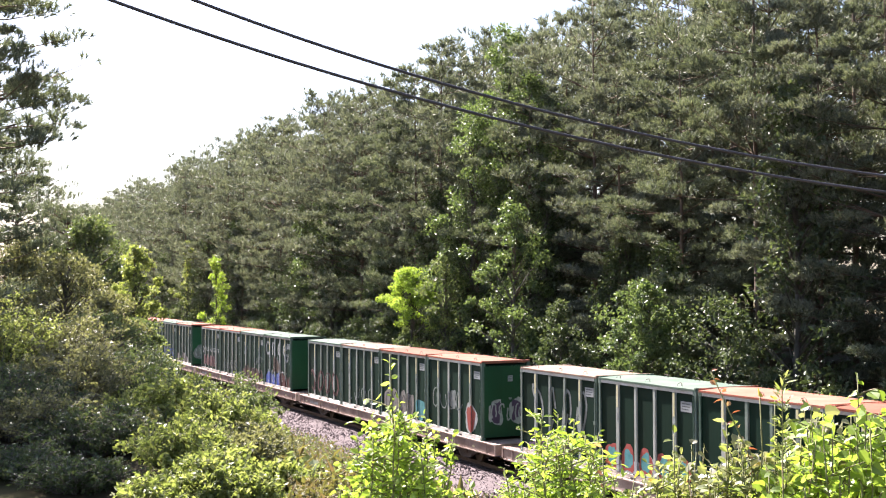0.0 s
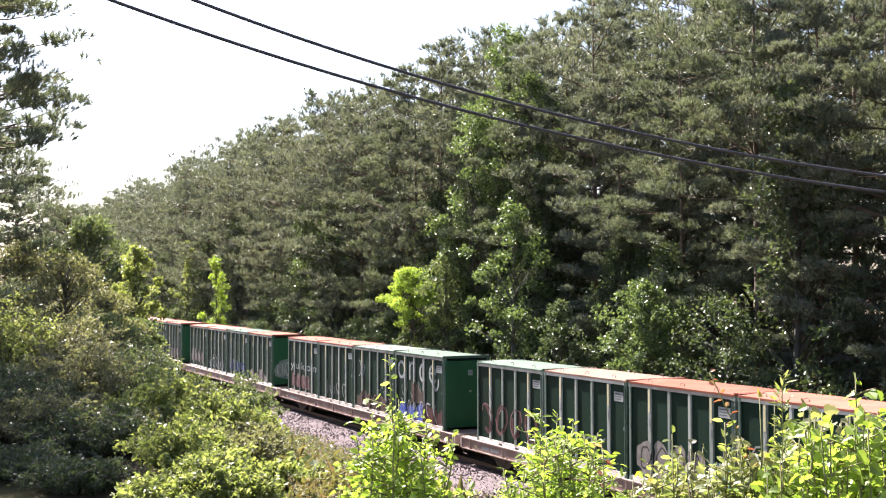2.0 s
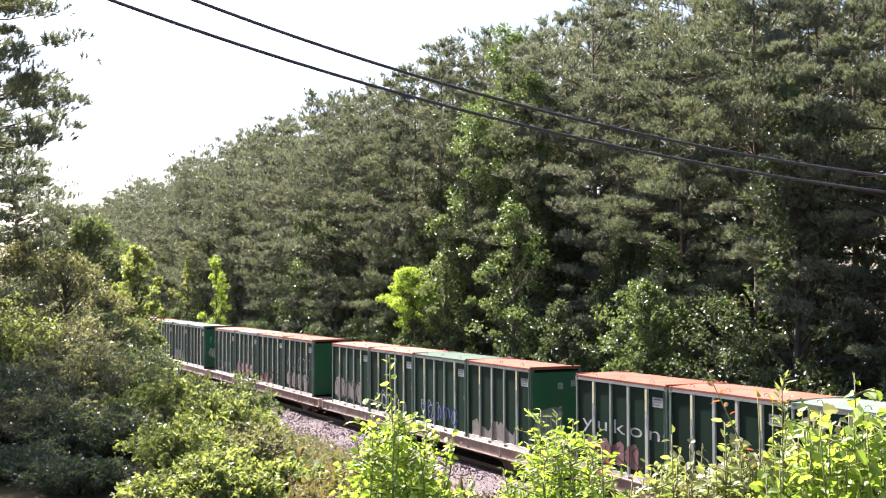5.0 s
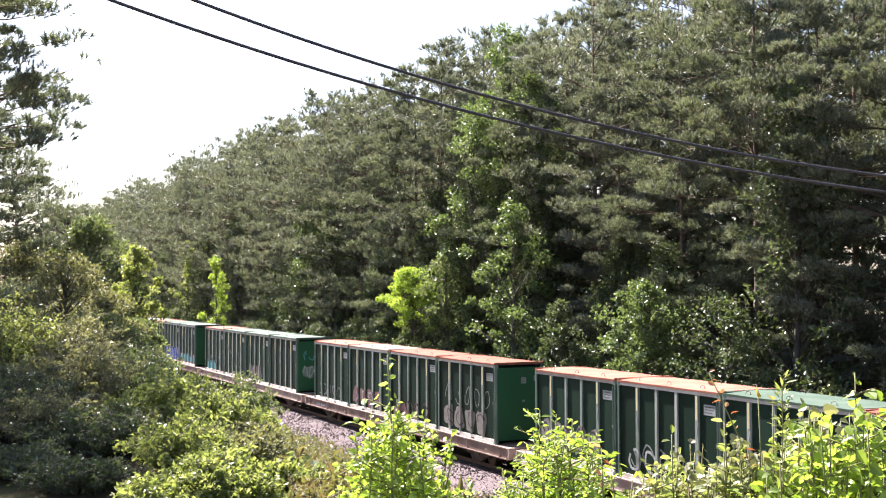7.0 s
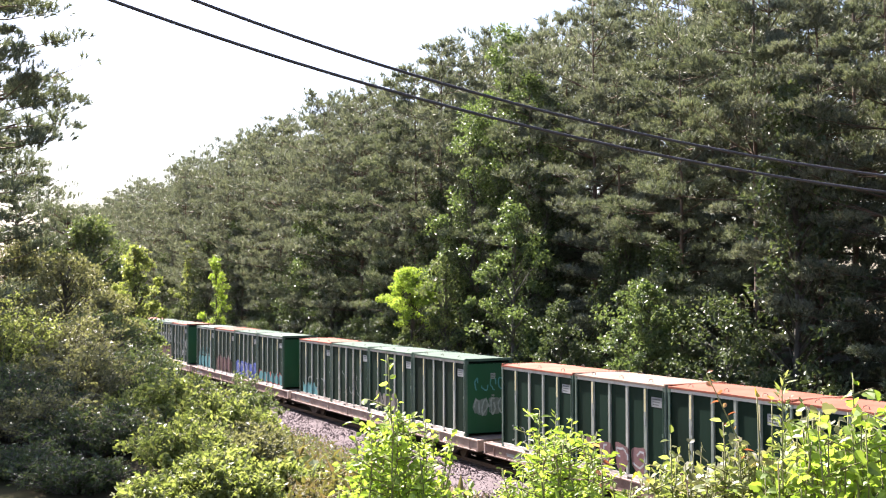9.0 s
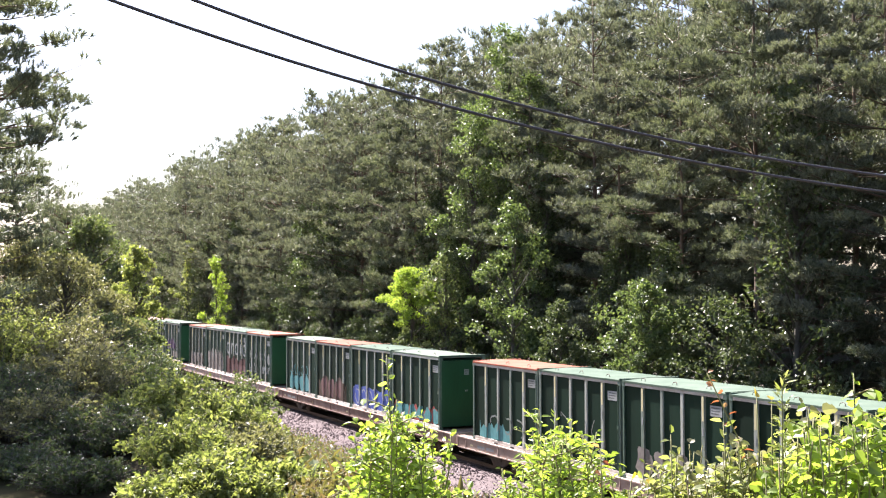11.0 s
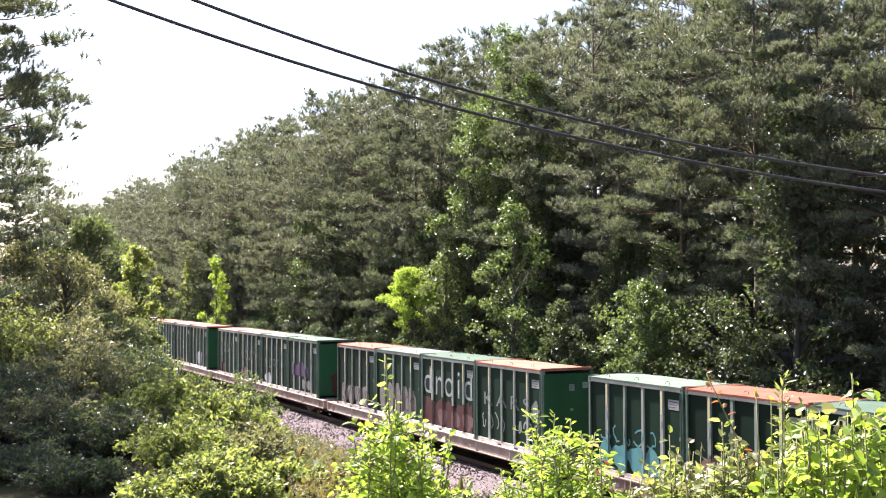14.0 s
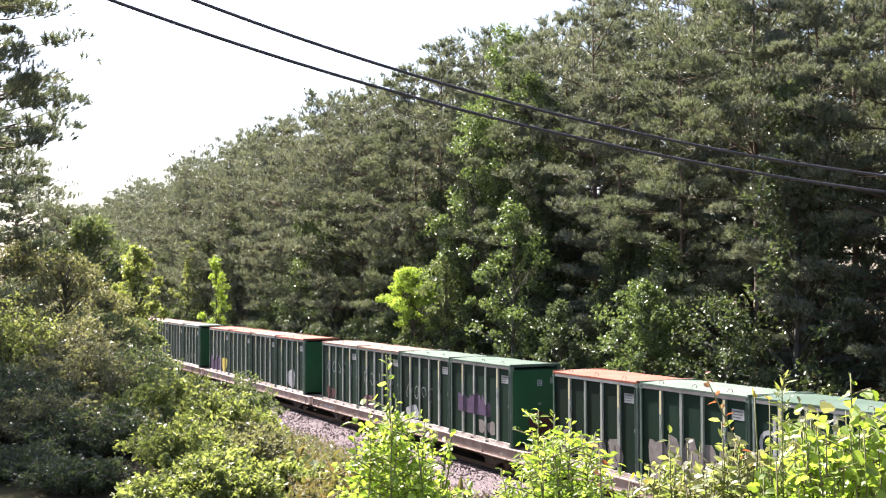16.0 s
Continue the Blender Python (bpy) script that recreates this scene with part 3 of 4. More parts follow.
def build_foreground():
    def stems(rows):
        out = []
        for a, r, z1, lean in rows:
            x1, y1 = spot(a, r)
            x0, y0 = spot(a + lean, r + 0.05)
            out.append((x0, y0, x1, y1, z1))
        return out
    r = random.Random(4)

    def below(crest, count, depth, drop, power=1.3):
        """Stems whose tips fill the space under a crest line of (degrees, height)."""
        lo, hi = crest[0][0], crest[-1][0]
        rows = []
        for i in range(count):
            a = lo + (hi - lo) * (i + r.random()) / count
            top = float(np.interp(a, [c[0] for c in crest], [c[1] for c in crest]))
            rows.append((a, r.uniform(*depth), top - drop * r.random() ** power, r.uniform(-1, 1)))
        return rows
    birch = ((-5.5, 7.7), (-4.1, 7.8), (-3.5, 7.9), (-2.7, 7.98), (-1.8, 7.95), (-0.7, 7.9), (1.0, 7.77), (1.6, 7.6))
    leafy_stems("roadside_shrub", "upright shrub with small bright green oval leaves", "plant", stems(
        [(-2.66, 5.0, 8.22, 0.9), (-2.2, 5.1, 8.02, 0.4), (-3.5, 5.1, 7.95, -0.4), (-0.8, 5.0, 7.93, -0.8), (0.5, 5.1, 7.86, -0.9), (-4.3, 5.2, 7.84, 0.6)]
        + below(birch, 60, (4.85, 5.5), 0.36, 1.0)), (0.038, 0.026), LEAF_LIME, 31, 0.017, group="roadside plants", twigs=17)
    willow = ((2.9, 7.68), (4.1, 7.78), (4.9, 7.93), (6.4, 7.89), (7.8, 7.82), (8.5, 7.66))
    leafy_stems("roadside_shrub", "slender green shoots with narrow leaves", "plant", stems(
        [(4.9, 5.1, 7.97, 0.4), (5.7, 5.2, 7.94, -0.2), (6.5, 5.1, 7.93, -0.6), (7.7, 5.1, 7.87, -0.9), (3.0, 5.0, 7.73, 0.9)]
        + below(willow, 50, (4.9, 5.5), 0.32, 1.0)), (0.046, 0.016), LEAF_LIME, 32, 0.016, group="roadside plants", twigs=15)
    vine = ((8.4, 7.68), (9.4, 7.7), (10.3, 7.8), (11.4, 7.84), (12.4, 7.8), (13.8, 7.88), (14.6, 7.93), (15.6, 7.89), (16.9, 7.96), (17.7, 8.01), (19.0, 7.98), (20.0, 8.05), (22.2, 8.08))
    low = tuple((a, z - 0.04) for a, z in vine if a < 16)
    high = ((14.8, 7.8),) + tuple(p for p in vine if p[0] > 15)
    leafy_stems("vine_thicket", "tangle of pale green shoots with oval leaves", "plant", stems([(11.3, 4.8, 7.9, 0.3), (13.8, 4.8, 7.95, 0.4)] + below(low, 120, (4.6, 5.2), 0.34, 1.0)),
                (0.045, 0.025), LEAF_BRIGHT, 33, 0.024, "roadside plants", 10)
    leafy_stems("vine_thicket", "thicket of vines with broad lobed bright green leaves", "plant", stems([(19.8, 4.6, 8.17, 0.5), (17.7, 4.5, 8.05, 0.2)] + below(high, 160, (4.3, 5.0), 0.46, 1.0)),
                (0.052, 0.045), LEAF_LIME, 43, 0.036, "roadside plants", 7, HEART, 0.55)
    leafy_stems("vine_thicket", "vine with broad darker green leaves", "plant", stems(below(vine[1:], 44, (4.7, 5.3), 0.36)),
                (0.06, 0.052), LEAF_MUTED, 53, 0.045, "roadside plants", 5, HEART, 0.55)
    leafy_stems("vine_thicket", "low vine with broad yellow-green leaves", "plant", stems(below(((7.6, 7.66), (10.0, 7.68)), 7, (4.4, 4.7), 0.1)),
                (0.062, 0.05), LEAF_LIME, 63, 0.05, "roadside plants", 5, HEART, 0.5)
    # feathery upright weed
    rng = np.random.default_rng(8)
    x, y = spot(16.25, 4.5)
    z = ground_z(x, y)
    top = thing("tall_weed", "upright feathery green weed", "plant", "roadside plants")
    top.location = (x, y, z)
    h = 8.16 - z
    solid("stem", *tube([(0, 0, -0.05), (0.01, 0.01, h * 0.5), (0.0, 0.02, h)], [0.006, 0.004, 0.002], 5), STEM, top)
    n = 420
    u = rng.uniform(0.35, 1, n)
    a = rng.uniform(0, 6.28, n)
    d = np.stack([np.cos(a), np.sin(a), np.full(n, 0.9)], 1)
    at = np.stack([0.01 * u, 0.015 * u, u * h], 1) + d * rng.uniform(0, 0.05, n)[:, None] * (1.25 - u)[:, None]
    solid("foliage", *fine_leaves(rng, at, d, 0.045, 0.009), LEAF_BRIGHT, top)
    # a reddish sprig and a few yellowed leaves
    x1, y1 = spot(13.1, 4.8)
    x0, y0 = spot(20.0, 4.9)
    leafy_stems("red_sprig", "arching sprig with reddish leaves", "plant", [(x0, y0, x1, y1, 8.16)], (0.036, 0.022), LEAF_RED, 35, 0.03, "roadside plants", 2)
    x1, y1 = spot(7.9, 4.9)
    x0, y0 = spot(8.3, 4.9)
    leafy_stems("red_sprig", "arching sprig with reddish leaves", "plant", [(x0, y0, x1, y1, 7.83)], (0.04, 0.026), LEAF_RED, 37, 0.05, "roadside plants", 4)
    rows = [(15.4, 4.6, 8.1, 0.3), (16.1, 4.6, 8.06, 0.1), (9.4, 4.6, 7.75, 0.2), (10.2, 4.8, 7.7, -0.2)]
    leafy_stems("yellowing_plant", "plant with a few yellowed leaves", "plant", stems(rows), (0.05, 0.042), LEAF_YELLOW, 36, 0.2, "roadside plants", 1)


def build_wires():
    """Two slack cables that cross overhead, about 15 m off."""
    across = Vector((math.cos(radians(VIEW)), math.sin(radians(VIEW)), 0))
    ahead = Vector((-math.sin(radians(VIEW)), math.cos(radians(VIEW)), 0))
    for us, hs in (((-4.4, -1.5, 2.0, 5.8), (3.764, 2.783, 1.864, 1.193)), ((-4.4, -1.5, 2.0, 5.8), (4.204, 3.109, 2.104, 1.406))):
        c = np.polyfit(us, hs, 2)
        path = []
        for u in np.linspace(-12, 16, 57):
            near = 1 / (1 - 0.03 * float(u))
            p = EYE + (ahead * 15 + across * float(u)) * near
            path.append((p.x, p.y, EYE.z + float(np.polyval(c, u)) * near))
        v, f = tube(path, [0.021] * len(path), 8)
        tagged(solid("overhead_cable", v, f, WIRE, smooth=True), "dark slack overhead cable", "cable", "overhead cables", "structure")


build_ground()
build_forest()
build_bank()
build_foreground()
build_wires()


# ---- track ----


def build_track():
    # ballast shoulder with loose stones, ties and rails
    xs = np.arange(-330, 60.1, 1.5)
    prof = [(-3.3, -0.85), (-2.2, -0.62), (-0.55, -0.2), (3.15, -0.2), (4.8, -0.62), (5.9, -0.85)]
    rng = np.random.default_rng(3)
    v = [(x, y + rng.uniform(-0.08, 0.08), z + rng.uniform(-0.02, 0.02)) for x in xs for y, z in prof]
    m = len(prof)
    f = [(i * m + j, (i + 1) * m + j, (i + 1) * m + j + 1, i * m + j + 1) for i in range(len(xs) - 1) for j in range(m - 1)]
    bed = tagged(solid("track_bed", v, f, BALLAST), "grey crushed-stone ballast bed of a railway track", "track bed", kind="structure")
    n = 22000
    x = -25 - 95 * rng.uniform(0, 1, n) ** 1.2
    y = rng.uniform(-3.2, 0.6, n)
    z = np.interp(y, [p[0] for p in prof], [p[1] for p in prof])
    c = np.stack([x, y, z + 0.01], 1)
    s = rng.uniform(0.025, 0.07, n)
    tet = np.array([(1, 0, -0.5), (-0.6, 0.9, -0.4), (-0.5, -0.9, -0.5), (0.1, 0.1, 0.9)])
    q = tet[None] * s[:, None, None] * rng.uniform(0.6, 1.4, (n, 4, 1))
    a = rng.uniform(0, 6.28, n)
    ca, sa = np.cos(a)[:, None], np.sin(a)[:, None]
    q = np.stack([q[..., 0] * ca - q[..., 1] * sa, q[..., 0] * sa + q[..., 1] * ca, q[..., 2]], -1) + c[:, None]
    fs = (np.arange(n)[:, None, None] * 4 + np.array([[0, 1, 3], [1, 2, 3], [2, 0, 3]])[None]).reshape(-1, 3)
    tagged(solid("ballast_stones", q.reshape(-1, 3), fs, BALLAST), "loose grey crushed stone beside the rails", "gravel", kind="stuff")
    for y0 in (0.58, 2.02):
        v, f = joined([box(-330, 60, y0 - 0.07, y0 + 0.07, -0.17, -0.14), box(-330, 60, y0 - 0.012, y0 + 0.012, -0.14, -0.04), box(-330, 60, y0 - 0.036, y0 + 0.036, -0.04, 0.0)])
        tagged(solid("rail", v, f, RAIL), "rusty steel rail with a worn bright head", "rail", "rails", "structure")
    v, f = joined([box(x, x + 0.22, 0.0, 2.6, -0.3, -0.17) for x in np.arange(-200, 40, 0.55)])
    tagged(solid("ties", v, f, TIE), "dark wooden ties under the rails", "ties", kind="stuff")


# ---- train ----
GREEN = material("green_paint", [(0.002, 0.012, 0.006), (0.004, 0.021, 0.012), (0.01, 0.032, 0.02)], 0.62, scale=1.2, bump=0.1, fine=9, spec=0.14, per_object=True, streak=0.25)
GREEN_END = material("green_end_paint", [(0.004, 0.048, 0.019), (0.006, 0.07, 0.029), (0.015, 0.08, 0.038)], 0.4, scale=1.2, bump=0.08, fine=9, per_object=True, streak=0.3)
RIB = material("worn_rib_paint", [(0.13, 0.17, 0.14), (0.31, 0.33, 0.3), (0.46, 0.46, 0.43)], 0.5, scale=1.5, bump=0.2, fine=12, per_object=True, streak=0.35)
POST = material("post_paint", [(0.03, 0.07, 0.05), (0.12, 0.165, 0.14), (0.27, 0.29, 0.265)], 0.5, scale=1.5, bump=0.2, fine=12, per_object=True, streak=0.35)
PALE = material("pale_rail_paint", [(0.36, 0.3, 0.27), (0.58, 0.55, 0.51), (0.7, 0.68, 0.64)], 0.6, scale=2, bump=0.2, fine=14, per_object=True)
LID_MATS = {
    "o": material("rust_lid", [(0.2, 0.065, 0.04), (0.3, 0.11, 0.075), (0.35, 0.18, 0.135)], 0.75, scale=1.0, bump=0.15, fine=10, per_object=True, spec=0.15),
    "g": material("green_lid", [(0.055, 0.09, 0.066), (0.095, 0.135, 0.105), (0.16, 0.185, 0.155)], 0.75, scale=1.0, bump=0.15, fine=10, per_object=True, spec=0.15),
    "w": material("tan_lid", [(0.19, 0.115, 0.085), (0.23, 0.18, 0.145), (0.26, 0.235, 0.2)], 0.75, scale=1.0, bump=0.15, fine=10, per_object=True, spec=0.15),
}
LID_WORDS = {"o": "rust-orange", "g": "pale green", "w": "faded tan"}
SILL = material("dusty_sill", [(0.18, 0.11, 0.09), (0.34, 0.25, 0.215), (0.48, 0.4, 0.36)], 0.75, scale=1.4, bump=0.3, fine=10, per_object=True)
UNDER = material("underframe_grime", [(0.03, 0.022, 0.018), (0.07, 0.05, 0.04), (0.1, 0.075, 0.06)], 0.85, scale=3, bump=0.4)
WHEEL = material("wheel_steel", [(0.06, 0.04, 0.03), (0.14, 0.1, 0.08)], 0.5, 0.7, scale=4)
PLATE = material("placard_white", [(0.22, 0.23, 0.24), (0.38, 0.39, 0.4)], 0.5, scale=8, per_object=True)
INK = material("placard_ink", [(0.05, 0.06, 0.06), (0.12, 0.13, 0.13)], 0.6, scale=8)
CREAM = material("cream_strip", [(0.5, 0.45, 0.25), (0.66, 0.6, 0.38)], 0.5, scale=6, per_object=True)
# near-black for the fork pockets: the shade inside a recess, painted on plates
POCKET = material("pocket_shade", [(0.02, 0.02, 0.02), (0.05, 0.04, 0.035)], 0.9, scale=6)
PAINTS = {}
for key, cols in {
    "white": [(0.2, 0.21, 0.22), (0.46, 0.47, 0.48)], "silver": [(0.1, 0.115, 0.115), (0.25, 0.265, 0.26)],
    "pink": [(0.12, 0.06, 0.063), (0.21, 0.11, 0.115)], "maroon": [(0.045, 0.01, 0.012), (0.09, 0.02, 0.022)],
    "red": [(0.26, 0.035, 0.03), (0.36, 0.08, 0.065)], "blue": [(0.03, 0.05, 0.26), (0.07, 0.12, 0.42)],
    "teal": [(0.04, 0.17, 0.19), (0.1, 0.3, 0.32)], "purple": [(0.05, 0.025, 0.07), (0.1, 0.055, 0.12)],
    "brown": [(0.04, 0.02, 0.016), (0.085, 0.05, 0.038)], "wash": [(0.12, 0.105, 0.1), (0.25, 0.225, 0.21)],
    "black": [(0.012, 0.012, 0.014), (0.03, 0.03, 0.035)], "yellow": [(0.5, 0.38, 0.05), (0.62, 0.5, 0.12)],
}.items():
    PAINTS[key] = material("spray_" + key, cols, 0.55, scale=4, fine=18)

CL, CW, CH, PITCH = 6.0, 2.6, 3.64, 6.14
DECK = 1.15
RIBS = [-CL / 2 + 0.09 + (CL - 0.18) * k / 5 for k in range(1, 5)]


def container_proto():
    """A tall waste container: base rails with fork pockets, panels, ribs, posts, lid."""
    top = thing("waste_container", "tall green steel waste container", "container")
    x1, y1 = CL / 2, CW / 2
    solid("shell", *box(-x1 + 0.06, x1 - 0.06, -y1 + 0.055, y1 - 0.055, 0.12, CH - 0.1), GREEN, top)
    for s in (-1, 1):
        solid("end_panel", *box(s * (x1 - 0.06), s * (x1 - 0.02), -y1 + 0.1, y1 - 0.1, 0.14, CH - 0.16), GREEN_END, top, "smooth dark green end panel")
        v, f = joined([box(-x1, x1, s * (y1 - 0.07), s * y1, 0.0, 0.075), box(-x1, x1, s * (y1 - 0.05), s * (y1 - 0.012), 0.075, 0.2)])
        solid("base_rail", v, f, PALE, top, "scuffed pale base rail")
        solid("top_rail", *box(-x1 + 0.1, x1 - 0.1, s * (y1 - 0.06), s * (y1 + 0.004), CH - 0.13, CH - 0.03), PALE, top, "worn pale top rail")
        for e in (-1, 1):
            solid("corner_post", *joined([box(e * x1, e * (x1 - 0.1), s * y1, s * (y1 - 0.12), 0.0, CH - 0.02), box(e * (x1 + 0.012), e * (x1 - 0.17), s * (y1 + 0.012), s * (y1 - 0.17), CH - 0.16, CH + 0.01),
                                          box(e * (x1 + 0.012), e * (x1 - 0.17), s * (y1 + 0.012), s * (y1 - 0.17), -0.0, 0.13)]), POST, top, "steel corner post with castings")
            solid("fork_pocket", *box(e * 0.75 - 0.16, e * 0.75 + 0.16, s * (y1 - 0.03), s * (y1 + 0.003), 0.015, 0.1), POCKET, top, "dark fork pocket")
        for k, x in enumerate(RIBS):
            w = 0.085 if k in (0, 3) else 0.065
            solid("rib", *joined([box(x - w, x + w, s * (y1 - 0.06), s * (y1 - 0.004), 0.2, CH - 0.13), box(x - w - 0.03, x + w + 0.03, s * (y1 - 0.06), s * (y1 - 0.045), 0.2, CH - 0.13)]), RIB, top, "chalky grey upright rib")
            if k in (0, 3):
                solid("reflector_strip", *box(x - 0.05, x + 0.05, s * (y1 - 0.01), s * (y1 + 0.004), CH - 1.0, CH - 0.16), CREAM, top, "cream reflective strip")
                solid("rib_tag", *box(x - 0.03, x + 0.03, s * (y1 - 0.01), s * (y1 + 0.003), CH - 1.5, CH - 1.22), PLATE, top, "small white tag")
    # placards: near side beside the leading post, and on the leading end
    def placard(x0, x1_, z0, z1, y, end=False):
        p = solid("placard", *(box(x0, x1_, y - 0.006, y, z0, z1) if not end else box(y, y + 0.006, x0, x1_, z0, z1)), PLATE, top, "white placard with unreadable lines")
        for i in range(3):
            zz = z0 + (z1 - z0) * (0.2 + 0.27 * i)
            a, b = x0 + (x1_ - x0) * 0.12, x1_ - (x1_ - x0) * (0.15 + 0.12 * (i == 0))
            solid("print_line", *(box(a, b, y - 0.009, y - 0.004, zz, zz + (z1 - z0) * 0.1) if not end else box(y + 0.004, y + 0.009, a, b, zz, zz + (z1 - z0) * 0.1)), INK, p)
    placard(x1 - 0.92, x1 - 0.3, CH - 0.78, CH - 0.42, -y1 + 0.053)
    placard(0.1, 0.36, CH - 0.9, CH - 0.62, x1 - 0.018, True)
    placard(0.78, 1.04, CH - 0.8, CH - 0.54, x1 - 0.018, True)
    placard(0.15, 0.3, CH - 1.75, CH - 1.66, x1 - 0.018, True)
    # lock rod at the leading post
    solid("lock_rod", *joined([box(x1 - 0.16, x1 - 0.13, -y1 - 0.02, -y1 + 0.01, 0.3, CH - 0.2), box(x1 - 0.2, x1 - 0.09, -y1 - 0.03, -y1 + 0.008, 1.8, 1.93)]), POST, top, "upright lock rod with a round keeper")
    return top


def lid_mesh():
    x1, y1 = CL / 2, CW / 2
    n = 12
    vs, fs = [], []
    chunks = []
    # slightly crowned sheet with a turned-down rim
    for i in range(n + 1):
        x = -x1 + 0.02 + (CL - 0.04) * i / n
        for j in range(7):
            y = -y1 - 0.02 + (CW + 0.04) * j / 6
            vs.append((x, y, 0.07 + 0.05 * math.sin(math.pi * j / 6) + 0.006 * math.sin(i * 1.3 + j * 0.6)))
    for i in range(n):
        for j in range(6):
            a = i * 7 + j
            fs.append((a, a + 7, a + 8, a + 1))
    chunks.append((vs, fs))
    chunks.append(box(-x1 + 0.02, x1 - 0.02, -y1 - 0.02, y1 + 0.02, 0.0, 0.068))
    return joined(chunks)


LID_SHAPE = lid_mesh()


def lid_part(parent, kind):
    ob = solid("lid", *LID_SHAPE, LID_MATS[kind], parent, LID_WORDS[kind] + " steel lid, scuffed and dusty")
    ob.location = (0, 0, CH - 0.02)
    for s in (-1, 1):
        x = s * (CL / 2 - 0.05)
        solid("lid_seam", *box(x - 0.04, x + 0.04, -CW / 2, CW / 2, 0.075, 0.125), LID_MATS[kind], ob)
        for i in range(3):
            x = -1.9 + 1.9 * i + 0.25 * s
            y = s * 0.95
            hoop = [(x - 0.13, y, 0.08), (x - 0.11, y + 0.02, 0.17), (x, y + 0.05, 0.2), (x + 0.1, y + 0.02, 0.16), (x + 0.12, y, 0.08)]
            solid("lid_handle", *tube(hoop, [0.014] * 5, 5), UNDER, ob, "bent rusty lid handle")
    return ob


# ---- spray paint: flat shapes in the plane of a side, laid over panels and ribs ----


def ribbon(points, width):
    p = np.asarray(points, float)
    d = np.gradient(p, axis=0)
    d /= np.linalg.norm(d, axis=1)[:, None] + 1e-9
    nrm = np.stack([-d[:, 1], d[:, 0]], 1) * width / 2
    v = np.concatenate([p + nrm, p - nrm])
    k = len(p)
    return [(a, b) for a, b in v], [(i, i + 1, k + i + 1, k + i) for i in range(k - 1)]


def blob(cx, cz, rx, rz, rng, power=2.6, n=18):
    a = np.arange(n) * 2 * np.pi / n
    r = 1 + 0.13 * np.sin(a * 3 + rng.uniform(0, 6)) + 0.06 * rng.normal(size=n)
    x = cx + np.sign(np.cos(a)) * np.abs(np.cos(a)) ** (2 / power) * rx * r
    z = cz + np.sign(np.sin(a)) * np.abs(np.sin(a)) ** (2 / power) * rz * r
    v = [(cx, cz)] + list(zip(x, z))
    return v, [(0, 1 + i, 1 + (i + 1) % n) for i in range(n)]


def scribble(x0, x1, z0, z1, letters, rng, width=0.06):
    out = []
    for i in range(letters):
        cx = x0 + (x1 - x0) * (i + 0.5) / letters
        w = (x1 - x0) / letters * 0.42
        k = 9
        t = np.linspace(0, rng.uniform(3.6, 6.0), k)
        ph = rng.uniform(0, 6.28)
        x = cx + w * np.cos(t + ph) * rng.uniform(0.5, 1.0) + rng.normal(0, 0.03, k)
        z = (z0 + z1) / 2 + (z1 - z0) * 0.5 * np.sin(t * rng.uniform(0.7, 1.2) + ph) + rng.normal(0, 0.03, k)
        xs = np.interp(np.linspace(0, k - 1, 26), np.arange(k), x)
        zs = np.interp(np.linspace(0, k - 1, 26), np.arange(k), z)
        out.append(ribbon(np.stack([xs, zs], 1), width))
    return out


def wash(x0, x1, z0, z1, rng, n=26):
    x = np.linspace(x0, x1, n)
    top = z1 + 0.16 * np.sin(x * 2.7 + rng.uniform(0, 6)) + 0.1 * rng.normal(size=n)
    v = [(a, z0) for a in x] + list(zip(x, top))
    return v, [(i, i + 1, n + i + 1, n + i) for i in range(n - 1)]


def lettering(text, x0, x1, z0, z1):
    cu = bpy.data.curves.new("lettering", "FONT")
    cu.body = text
    cu.resolution_u = 3
    cu.offset = -0.004
    cu.space_character = 1.3
    ob = bpy.data.objects.new("lettering", cu)
    scene.collection.objects.link(ob)
    me = bpy.data.meshes.new_from_object(ob.evaluated_get(bpy.context.evaluated_depsgraph_get()))
    v = np.array([q.co[:2] for q in me.vertices])
    f = [tuple(p.vertices) for p in me.polygons]
    bpy.data.objects.remove(ob)
    bpy.data.meshes.remove(me)
    bpy.data.curves.remove(cu)
    lo, hi = v.min(0), v.max(0)
    v = (v - lo) / (hi - lo) * np.array([x1 - x0, z1 - z0]) + np.array([x0, z0])
    # one piece for each letter
    owner = list(range(len(v)))
    for g in f * 3:
        k = min(owner[i] for i in g)
        for i in g:
            owner[i] = k
    for i in range(len(v)):
        while owner[i] != owner[owner[i]]:
            owner[i] = owner[owner[i]]
    pieces = []
    for k in sorted(set(owner)):
        ids = [i for i in range(len(v)) if owner[i] == k]
        at = {i: n for n, i in enumerate(ids)}
        pieces.append(([tuple(v[i]) for i in ids], [tuple(at[i] for i in g) for g in f if owner[g[0]] == k]))
    return pieces


def spray(parent, chunks, paint, layer=0, end=False):
    for c in chunks:
        spray_piece(parent, c, paint, layer, end)


